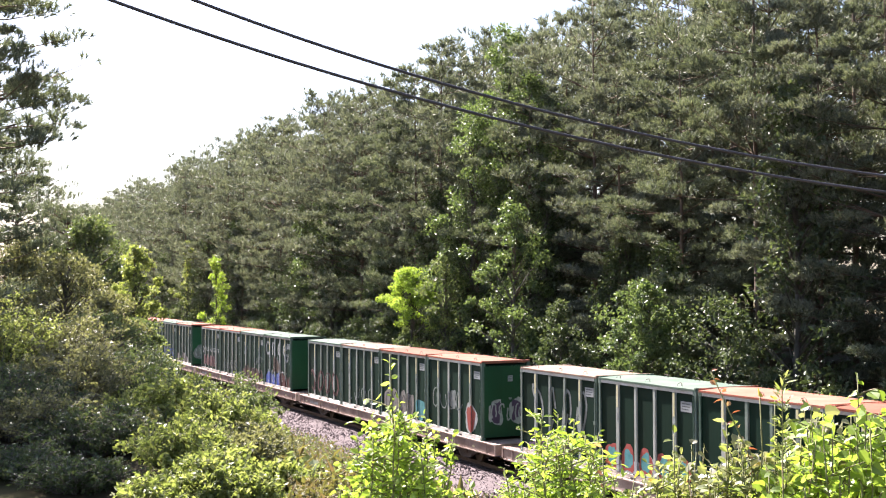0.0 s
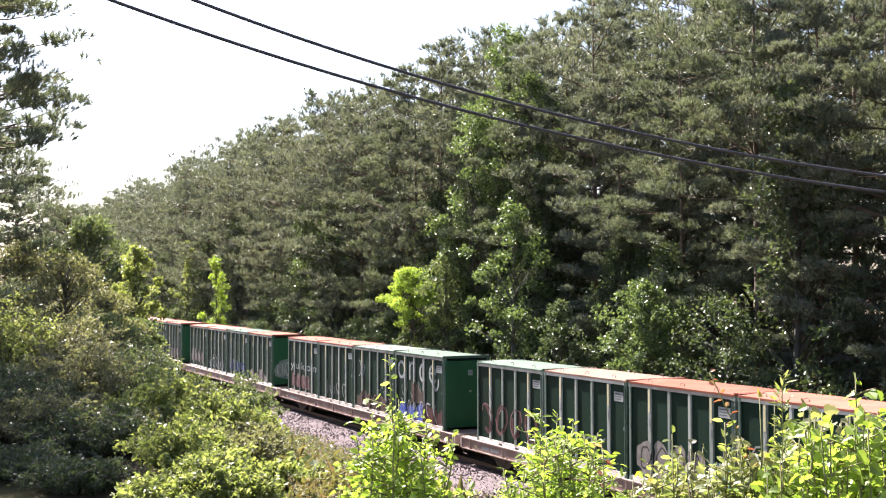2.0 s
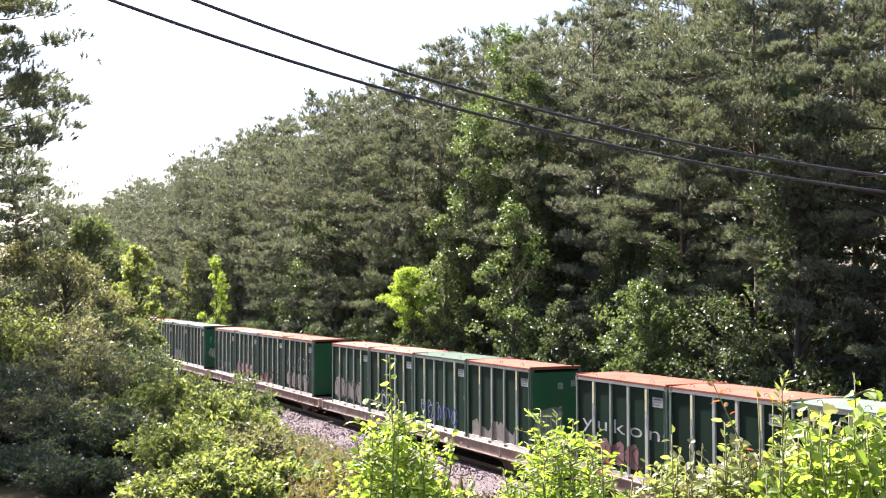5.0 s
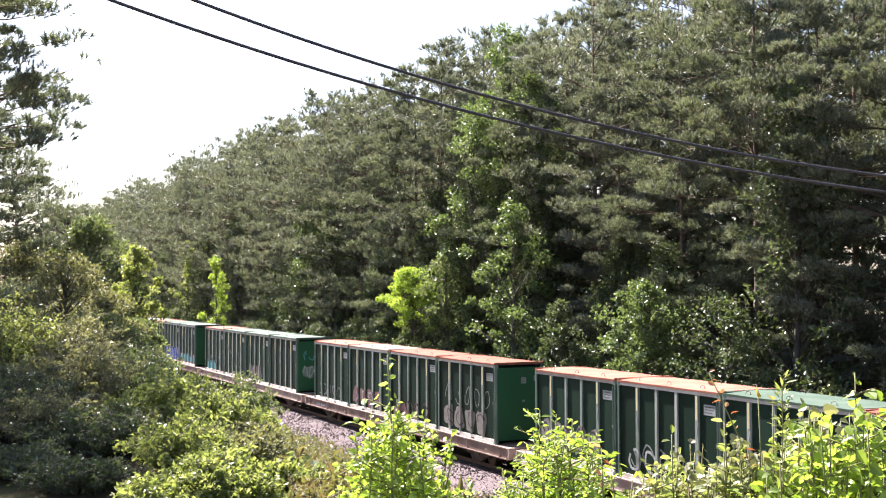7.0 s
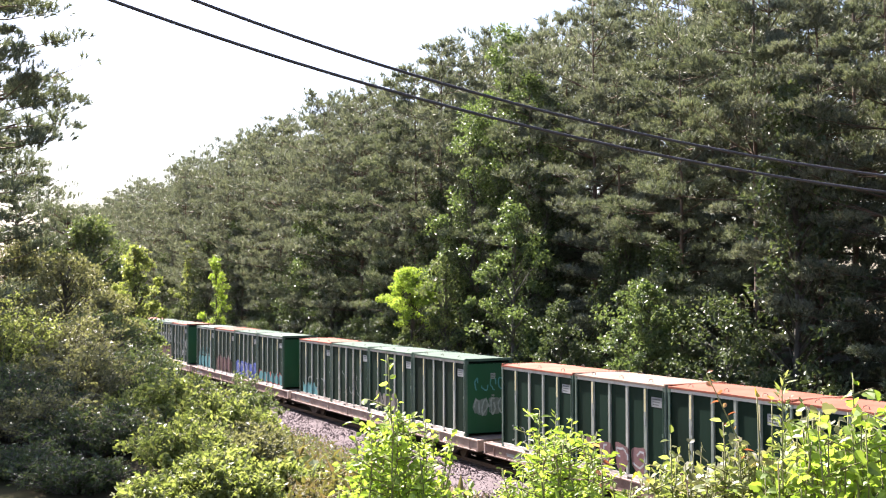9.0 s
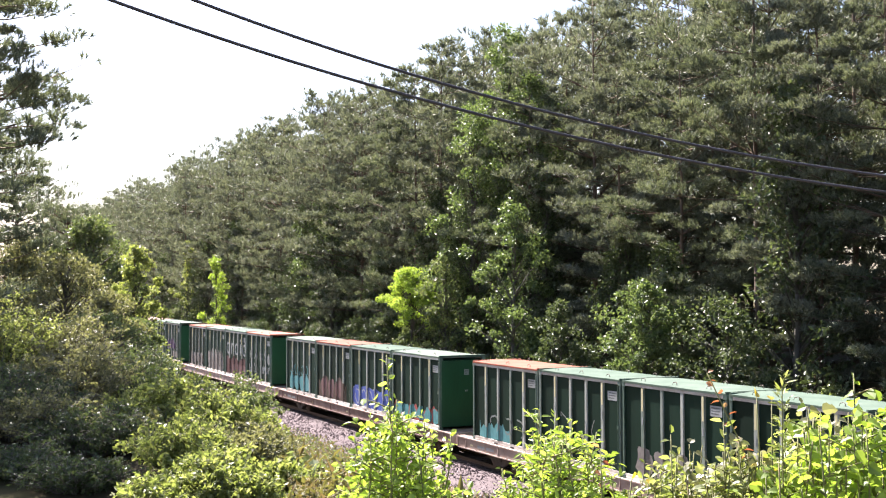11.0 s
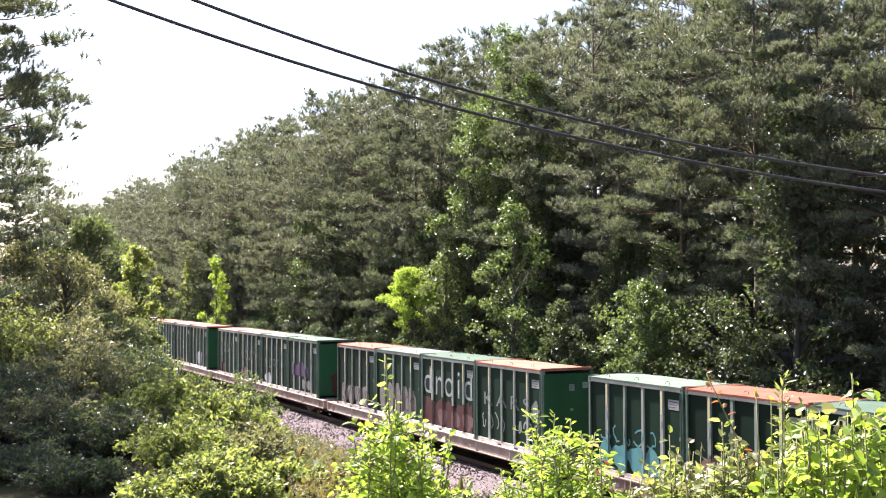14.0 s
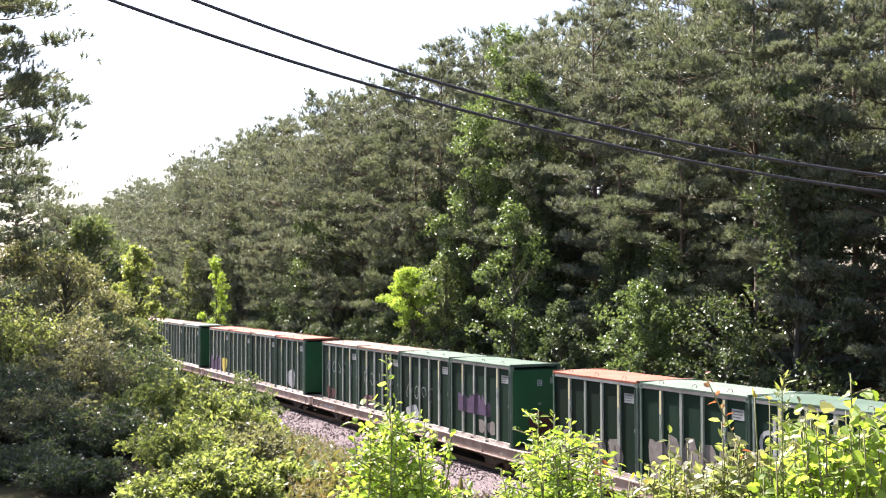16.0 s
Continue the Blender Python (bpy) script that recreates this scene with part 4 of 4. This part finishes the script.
def spray_piece(parent, chunk, paint, layer, end):
    """Lay flat shapes on a side: on the panels, and proud of them on each rib that they cross."""
    v2, f2 = chunk
    bm = bmesh.new()
    vs = [bm.verts.new((a, 0, b)) for a, b in v2]
    for g in f2:
        try:
            bm.faces.new([vs[i] for i in g])
        except ValueError:
            pass
    lift = 0.004 + 0.002 * layer
    lim = CW / 2 - 0.12 if end else CL / 2 - 0.12
    for co, no in (((-lim, 0, 0), (-1, 0, 0)), ((lim, 0, 0), (1, 0, 0)), ((0, 0, 0.22), (0, 0, -1)), ((0, 0, CH - 0.2), (0, 0, 1))):
        bmesh.ops.bisect_plane(bm, geom=bm.verts[:] + bm.edges[:] + bm.faces[:], plane_co=co, plane_no=no, clear_outer=True)
    if end:
        for q in bm.verts:
            q.co = (CL / 2 - 0.02 + lift, q.co.x, q.co.z)
    else:
        edges = [(x - w, x + w) for x, w in zip(RIBS, (0.085, 0.065, 0.065, 0.085))]
        for a, b in edges:
            for e in (a - 0.004, a, b, b + 0.004):
                bmesh.ops.bisect_plane(bm, geom=bm.verts[:] + bm.edges[:] + bm.faces[:], plane_co=(e, 0, 0), plane_no=(1, 0, 0))
        for q in bm.verts:
            rib = any(a - 0.001 < q.co.x < b + 0.001 for a, b in edges)
            q.co.y = (-CW / 2 + 0.004 if rib else -CW / 2 + 0.055) - lift
    bm.normal_update()
    me = bpy.data.meshes.new("painted_mark")
    bm.to_mesh(me)
    bm.free()
    me.materials.append(PAINTS[paint])
    ob = new("painted_mark", me)
    ob.parent = parent
    ob["label"] = paint + " spray-painted mark"
    return ob


def flatcar_proto():
    """A long flat car: side sills, deck, centre sill, couplers, steps; two trucks of two wheelsets."""
    top = thing("flat_car", "long flat railway car with dusty brown side sills", "railway car")
    half = 13.6
    solid("deck", *joined([box(-half, half, -1.32, 1.32, DECK - 0.09, DECK - 0.004)] + [box(-half, half, s * 1.05, s * 1.2, DECK - 0.004, DECK) for s in (-1, 1)]), SILL, top)
    for s in (-1, 1):
        v, f = joined([box(-half, half, s * 1.33, s * 1.39, DECK - 0.5, DECK - 0.01), box(-half, half, s * 1.3, s * 1.43, DECK - 0.05, DECK + 0.0),
                       box(-half, half, s * 1.3, s * 1.43, DECK - 0.53, DECK - 0.48)] + [box(x - 0.03, x + 0.03, s * 1.39, s * 1.42, DECK - 0.48, DECK - 0.05) for x in np.arange(-12.8, 13, 3.2)])
        solid("side_sill", v, f, SILL, top, "dusty brown steel side sill")
        solid("end_sill", *box(s * half, s * (half + 0.12), -1.43, 1.43, DECK - 0.5, DECK + 0.02), SILL, top)
        solid("coupler", *joined([box(s * (half + 0.1), s * (half + 0.35), -0.11, 0.11, 0.72, 0.98), box(s * (half + 0.3), s * (half + 0.47), -0.17, 0.15, 0.66, 1.02)]), UNDER, top, "grimy knuckle coupler")
        solid("air_hose", *tube([(s * (half + 0.1), 0.35, 0.7), (s * (half + 0.25), 0.33, 0.45), (s * (half + 0.42), 0.2, 0.42)], [0.03, 0.03, 0.03]), UNDER, top)
        for t in (-1, 1):
            x = s * (half - 0.35)
            v, f = joined([tube([(x - 0.22, t * 1.4, DECK - 0.5), (x - 0.22, t * 1.4, 0.4), (x + 0.22, t * 1.4, 0.4), (x + 0.22, t * 1.4, DECK - 0.5)], [0.016] * 4, 5)])
            solid("step", v, f, UNDER, top, "steel step stirrup")
    solid("centre_sill", *box(-half, half, -0.35, 0.35, 0.55, DECK - 0.09), UNDER, top)
    solid("brake_gear", *joined([tube([(-1.6, 0.75, 0.62), (-0.4, 0.75, 0.62)], [0.2, 0.2], 10), box(0.2, 1.0, -0.95, -0.55, 0.5, 0.85), tube([(-6, -0.6, 0.7), (6, -0.6, 0.7)], [0.03, 0.03], 5)]), UNDER, top)
    # bars where the car's marks stand, and yellow reflectors
    solid("mark_bar", *box(-11.6, -10.9, -1.396, -1.388, DECK - 0.36, DECK - 0.22), PLATE, top, "white lettering bar")
    solid("mark_bar", *box(-10.75, -10.0, -1.396, -1.388, DECK - 0.36, DECK - 0.22), PLATE, top, "white lettering bar")
    for x in (-12.2, -6.5, -0.4, 5.7, 11.5):
        solid("reflector", *box(x - 0.12, x + 0.12, -1.396, -1.388, DECK - 0.34, DECK - 0.26), CREAM, top, "yellow reflector")
    wheelsets = []
    for bx in (-10.06, 10.06):
        bog = solid("truck", *joined([box(bx - 0.2, bx + 0.2, -1.1, 1.1, 0.35, 0.62)]), UNDER, top, "cast steel truck")
        for s in (-1, 1):
            y0, y1 = s * 0.93, s * 1.06
            pr = [(-1.15, 0.38), (-1.15, 0.6), (-0.45, 0.72), (0.45, 0.72), (1.15, 0.6), (1.15, 0.38), (0.85, 0.38), (0.35, 0.12), (-0.35, 0.12), (-0.85, 0.38)]
            v = [(bx + a, y0, b) for a, b in pr] + [(bx + a, y1, b) for a, b in pr]
            k = len(pr)
            f = [tuple(range(k)), tuple(range(2 * k - 1, k - 1, -1))] + [(i, (i + 1) % k, k + (i + 1) % k, k + i) for i in range(k)]
            solid("side_frame", v, f, UNDER, bog)
            solid("spring_nest", *joined([tube([(bx + d, s * 1.0, 0.2), (bx + d, s * 1.0, 0.46)], [0.07, 0.07], 8) for d in (-0.14, 0.0, 0.14)]), UNDER, bog)
        for d in (-0.89, 0.89):
            ch = [tube([(0, -0.95, 0), (0, 0.95, 0)], [0.08, 0.08], 10)]
            for s in (-1, 1):
                ch.append(tube([(0, s * 0.66, 0), (0, s * 0.69, 0), (0, s * 0.7, 0), (0, s * 0.8, 0)], [0.45, 0.45, 0.42, 0.42], 24))
                ch += [box(-0.03, 0.03, s * 0.8, s * 0.815, 0.12, 0.3), box(0.12, 0.3, s * 0.8, s * 0.815, -0.03, 0.03)]
            w = solid("wheelset", *joined(ch), WHEEL, bog, "steel wheelset")
            w.location = (bx + d, 0, 0.42)
            wheelsets.append(w)
    return top


# lids from the leading container back, one word per car in running order
CARS = ["oogw", "oowg", "ggoo", "ogoo", "oowo", "gggo", "ggog", "oggo", "ggww", "owoo", "gwww", "wogw"]
TRAIN = []


def decorate(n, k, c):
    """Spray paint on container k (from the lead) of car n."""
    rng = np.random.default_rng(n * 10 + k + 20)
    S = lambda *a: spray(c, *a)
    if (n, k) == (-1, 3):
        S(scribble(-2.2, 2.4, 1.3, 3.0, 4, rng, 0.13), "silver")
        S([wash(-2.4, 1.0, 0.2, 0.7, rng)], "purple")
    elif (n, k) == (-1, 2):
        S([wash(-2.6, 2.5, 0.2, 0.75, rng)], "white")
        S([blob(-2.2 + 1.1 * i, 0.75, 0.4, 0.5, rng) for i in range(5)], "red", 1)
        S([blob(-2.2 + 1.1 * i, 0.75, 0.27, 0.36, rng) for i in range(5)], "teal", 2)
    elif (n, k) == (0, 0):
        S([blob(1.75, 0.95, 0.6, 0.75, rng, 2)], "white")
        S([blob(1.75, 0.95, 0.45, 0.62, rng, 2)], "red", 1)
        S([blob(-0.2, 1.7, 0.4, 0.45, rng)], "silver")
        S(scribble(-2.6, 1.0, 1.2, 2.1, 4, rng, 0.07), "silver")
        spray(c, [blob(-0.55, 1.3, 0.38, 0.6, rng, 3), blob(0.55, 1.35, 0.38, 0.6, rng, 3)], "white", 0, True)
        spray(c, [blob(-0.55, 1.3, 0.27, 0.48, rng, 3), blob(0.55, 1.35, 0.27, 0.48, rng, 3)], "purple", 1, True)
        spray(c, scribble(-0.85, 0.85, 0.95, 1.7, 4, rng, 0.07), "white", 2, True)
    elif (n, k) == (0, 1):
        S([blob(-2.1 + 1.0 * i, 0.95, 0.46, 0.62, rng, 3) for i in range(4)], "wash")
        S(scribble(-2.5, 1.4, 0.5, 1.4, 4, rng, 0.07), "black", 1)
        S([blob(2.2, 0.8, 0.5, 0.55, rng)], "teal", 1)
    elif (n, k) == (0, 3):
        S(scribble(-2.7, 2.6, 0.5, 1.8, 4, rng, 0.2), "maroon")
        S(scribble(-2.7, 2.6, 0.5, 1.8, 4, rng, 0.07), "pink", 1)
    elif (n, k) == (1, 0):
        S(lettering("once", -2.75, 2.0, 2.25, 3.25), "white")
        S(scribble(1.5, 2.6, 1.9, 2.6, 1, rng, 0.12), "white")
        S([wash(-2.7, 0.4, 0.2, 0.95, rng)], "blue")
        S([wash(0.4, 2.8, 0.2, 1.0, rng)], "maroon")
        S([wash(-1.0, 0.6, 1.1, 2.0, rng)], "brown", 1)
        S(scribble(-2.5, 2.4, 0.3, 1.2, 6, rng, 0.08), "white", 2)
        S(scribble(-2.3, 0.5, 1.4, 2.2, 3, rng, 0.05), "silver", 2)
    elif (n, k) == (1, 1):
        S([wash(-2.7, 2.6, 0.2, 0.95, rng)], "brown")
        S(scribble(-2.5, -1.3, 2.0, 2.9, 2, rng, 0.06), "white", 1)
        S(scribble(0.5, 2.4, 1.3, 2.0, 3, rng, 0.05), "silver", 1)
        S(scribble(-2.0, 2.4, 0.4, 1.0, 5, rng, 0.08), "pink", 2)
    elif (n, k) == (1, 3):
        S(lettering("yukon", -2.6, 2.5, 1.45, 2.15), "white")
        S([blob(-1.9 + 0.9 * i, 0.85, 0.42, 0.45, rng) for i in range(4)], "pink")
        S(scribble(-2.2, 1.6, 0.5, 1.2, 4, rng, 0.07), "maroon", 1)
    elif n == 2:
        if k == 0:
            spray(c, [blob(-0.3, 1.2, 0.75, 0.75, rng)], "silver", 0, True)
            spray(c, scribble(-0.95, 0.35, 0.7, 1.7, 4, rng, 0.08), "white", 1, True)
            S([wash(-2.6, 1.5, 0.2, 0.8, rng)], "wash")
        elif k == 3:
            S([blob(-2.2 + 0.9 * i, 1.0, 0.42, 0.6, rng, 3) for i in range(5)], "wash")
            S(scribble(-2.6, 1.8, 0.5, 1.5, 5, rng, 0.08), "black", 1)
        else:
            S(scribble(-2.4, 2.2, 0.4, 1.2, 5, rng, 0.1), ("blue", "white")[k - 1])
            S(scribble(-2.4, 1.0, 0.5, 1.4, 4, rng, 0.07), "silver", 1)
    elif n == 3:
        if k == 0:
            S([blob(-1.9 + 1.15 * i, 0.85, 0.5, 0.52, rng, 3.5) for i in range(4)], "wash")
            S(scribble(-2.3, 2.1, 0.5, 1.2, 4, rng, 0.07), "black", 1)
            S(scribble(-2.4, 2.6, 1.5, 2.4, 5, rng, 0.05), "silver")
        elif k == 1:
            S([wash(-2.6, 0.5, 0.2, 0.7, rng)], "pink")
            S(scribble(-2.0, 2.0, 0.4, 1.1, 4, rng, 0.1), "maroon", 1)
        elif k == 2:
            S([blob(-2.0 + 1.1 * i, 0.8, 0.46, 0.5, rng, 3) for i in range(4)], "pink")
            S(scribble(-2.4, 1.8, 0.5, 1.1, 4, rng, 0.08), "white", 1)
        else:
            S(scribble(-2.5, 1.6, 0.4, 1.0, 5, rng, 0.05), "silver")
    elif n == 4:
        if k == 0:
            spray(c, scribble(-0.9, 0.9, 2.2, 2.8, 4, rng, 0.07), "teal", 0, True)
            spray(c, [blob(-0.45, 1.4, 0.4, 0.4, rng), blob(0.4, 1.45, 0.45, 0.4, rng)], "silver", 0, True)
            spray(c, scribble(-0.9, 0.9, 1.0, 1.8, 4, rng, 0.08), "white", 1, True)
        elif k == 1:
            S([blob(-1.7 + 1.1 * i, 0.8, 0.5, 0.5, rng, 3) for i in range(3)], "wash")
        elif k == 3:
            S([wash(-2.4, 0.5, 0.2, 0.8, rng)], "teal")
            S(scribble(-1.5, 2.0, 0.6, 1.3, 3, rng, 0.08), "silver", 1)
        else:
            S(scribble(-1.5, 2.0, 0.8, 2.0, 3, rng, 0.05), "silver")
    elif n == 5:
        if k == 0:
            S([wash(-2.8, 2.6, 0.2, 0.85, rng)], "red")
            S([blob(-2.3 + 0.95 * i, 0.6, 0.45, 0.36, rng) for i in range(6)], "teal", 1)
        elif k == 1:
            S([wash(-2.8, 2.4, 0.2, 1.2, rng)], "white")
            S([blob(-2.3 + 1.15 * i, 0.8, 0.53, 0.58, rng, 4) for i in range(5)], "blue", 1)
            S(scribble(-2.6, 2.4, 0.4, 1.2, 5, rng, 0.07), "white", 2)
        elif k == 2:
            S([wash(-2.7, 2.2, 0.2, 1.35, rng)], "brown")
            S([blob(-1.7 + 1.3 * i, 0.9, 0.5, 0.55, rng) for i in range(3)], "pink", 1)
        else:
            S([blob(-1.9 + 1.0 * i, 0.75, 0.48, 0.5, rng) for i in range(4)], "teal")
            S(scribble(-2.3, 1.4, 1.3, 1.9, 5, rng, 0.07), "teal", 1)
    elif n == 6:
        if k == 0:
            S(lettering("KARS", -2.3, 1.9, 1.75, 2.35), "silver")
            S([blob(2.35, 1.85, 0.3, 0.4, rng)], "silver")
            S(scribble(-2.6, -0.2, 0.7, 1.4, 4, rng, 0.06), "white")
            S(scribble(0.8, 2.7, 0.8, 1.3, 4, rng, 0.09), "white")
        elif k == 1:
            S(lettering("droid", -2.75, 2.6, 1.75, 3.15), "white")
            S([wash(-2.8, 2.6, 0.2, 1.45, rng)], "maroon")
            S([blob(-0.6 + 1.4 * i, 0.7, 0.5, 0.4, rng) for i in range(3)], "pink", 1)
        elif k == 2:
            S([blob(-2.0 + 0.95 * i, 0.95, 0.5, 0.85, rng, 3) for i in range(5)], "wash")
            S(scribble(0.8, 2.4, 0.6, 1.3, 2, rng, 0.06), "brown", 1)
        else:
            S([blob(-1.9 + 1.1 * i, 0.8, 0.5, 0.55, rng, 3) for i in range(4)], "wash")
            S(scribble(-2.5, 2.0, 0.4, 1.3, 6, rng, 0.07), "black", 1)
    elif n == 7:
        if k == 0:
            S([wash(-2.3, 1.0, 1.2, 2.0, rng)], "purple")
            spray(c, [blob(0.3, 0.9, 0.7, 0.7, rng)], "maroon", 0, True)
            S([blob(0.2 + 0.9 * i, 0.7, 0.38, 0.3, rng) for i in range(2)], "wash", 1)
        else:
            S(scribble(-2.4, 2.2, 1.0 + 0.3 * k, 1.7 + 0.3 * k, 5, rng, 0.06), "silver")
            S([blob(-1.5, 0.6, 0.8, 0.35, rng)], ("white", "pink", "maroon")[k - 1])
    elif n == 8:
        if k == 3:
            S([wash(-2.6, 0.4, 0.2, 1.2, rng)], "purple")
            S([blob(1.6, 0.8, 0.7, 0.6, rng)], "yellow")
        elif k == 0:
            S([blob(0.3, 0.9, 0.8, 0.6, rng)], "white")
    elif k in (0, 2):
        S(scribble(-2.2, 2.0, 0.5, 1.3, 4, rng, 0.08), "silver")


def build_train():
    base_c, base_f = container_proto(), flatcar_proto()
    used = False
    for i, lids in enumerate(CARS):
        n = i - 1
        car = base_f if not used else copy_thing(base_f, pose(0, 0, 0))
        boxes = []
        for k, kind in enumerate(lids):
            c = base_c if not used else copy_thing(spare, pose(0, 0, 0))
            if not used:
                spare = copy_thing(base_c, pose(0, 0, -50))
                used = True
            boxes.append((c, k, kind))
        TRAIN.append((n, car, boxes))
    for o in (spare, *spare.children_recursive):
        bpy.data.objects.remove(o)
    for n, car, boxes in TRAIN:
        tagged(car, group="flat cars of the train")
        for c, k, kind in boxes:
            lid_part(c, kind)
            tagged(c, "tall dark green steel waste container, spray-painted, with a " + LID_WORDS[kind] + " lid", "container", "waste containers of the train")
            decorate(n, k, c)


def lead(t, n):
    """Where the leading container's front end of car n is at t seconds."""
    return -47.60 + 11.853 * t + 0.0594 * t * t - 0.00143 * t ** 3 - 28.04 * n


def motions():
    times = [0.5 * i for i in range(33)]
    ticks = [i / 30 for i in range(481)]
    # the roadside plants lean slowly and tremble in a light wind
    for plant, o, phase in SWAY:
        rows = []
        for t in times:
            lean = 0.045 * t + 0.1 * math.sin(1.7 * t + phase)
            rows.append((t, pose(o[0], o[1], o[2], 0.9 * lean, -0.44 * lean, 0)))
        walk(plant, rows)
    for n, car, boxes in TRAIN:
        walk(car, [(t, pose(lead(t, n) - 2 * PITCH, 1.3, 0)) for t in times])
        for c, k, kind in boxes:
            walk(c, [(t, pose(lead(t, n) - PITCH * (k + 0.5), 1.3, DECK)) for t in times])
        for w in [o for o in car.children_recursive if o.name.startswith("wheelset")]:
            x, y, z = w.location
            walk(w, [(t, pose(x, y, z, 0, math.degrees((lead(t, n) - lead(0, n)) / 0.42), 0)) for t in ticks])


build_track()
build_train()
motions()
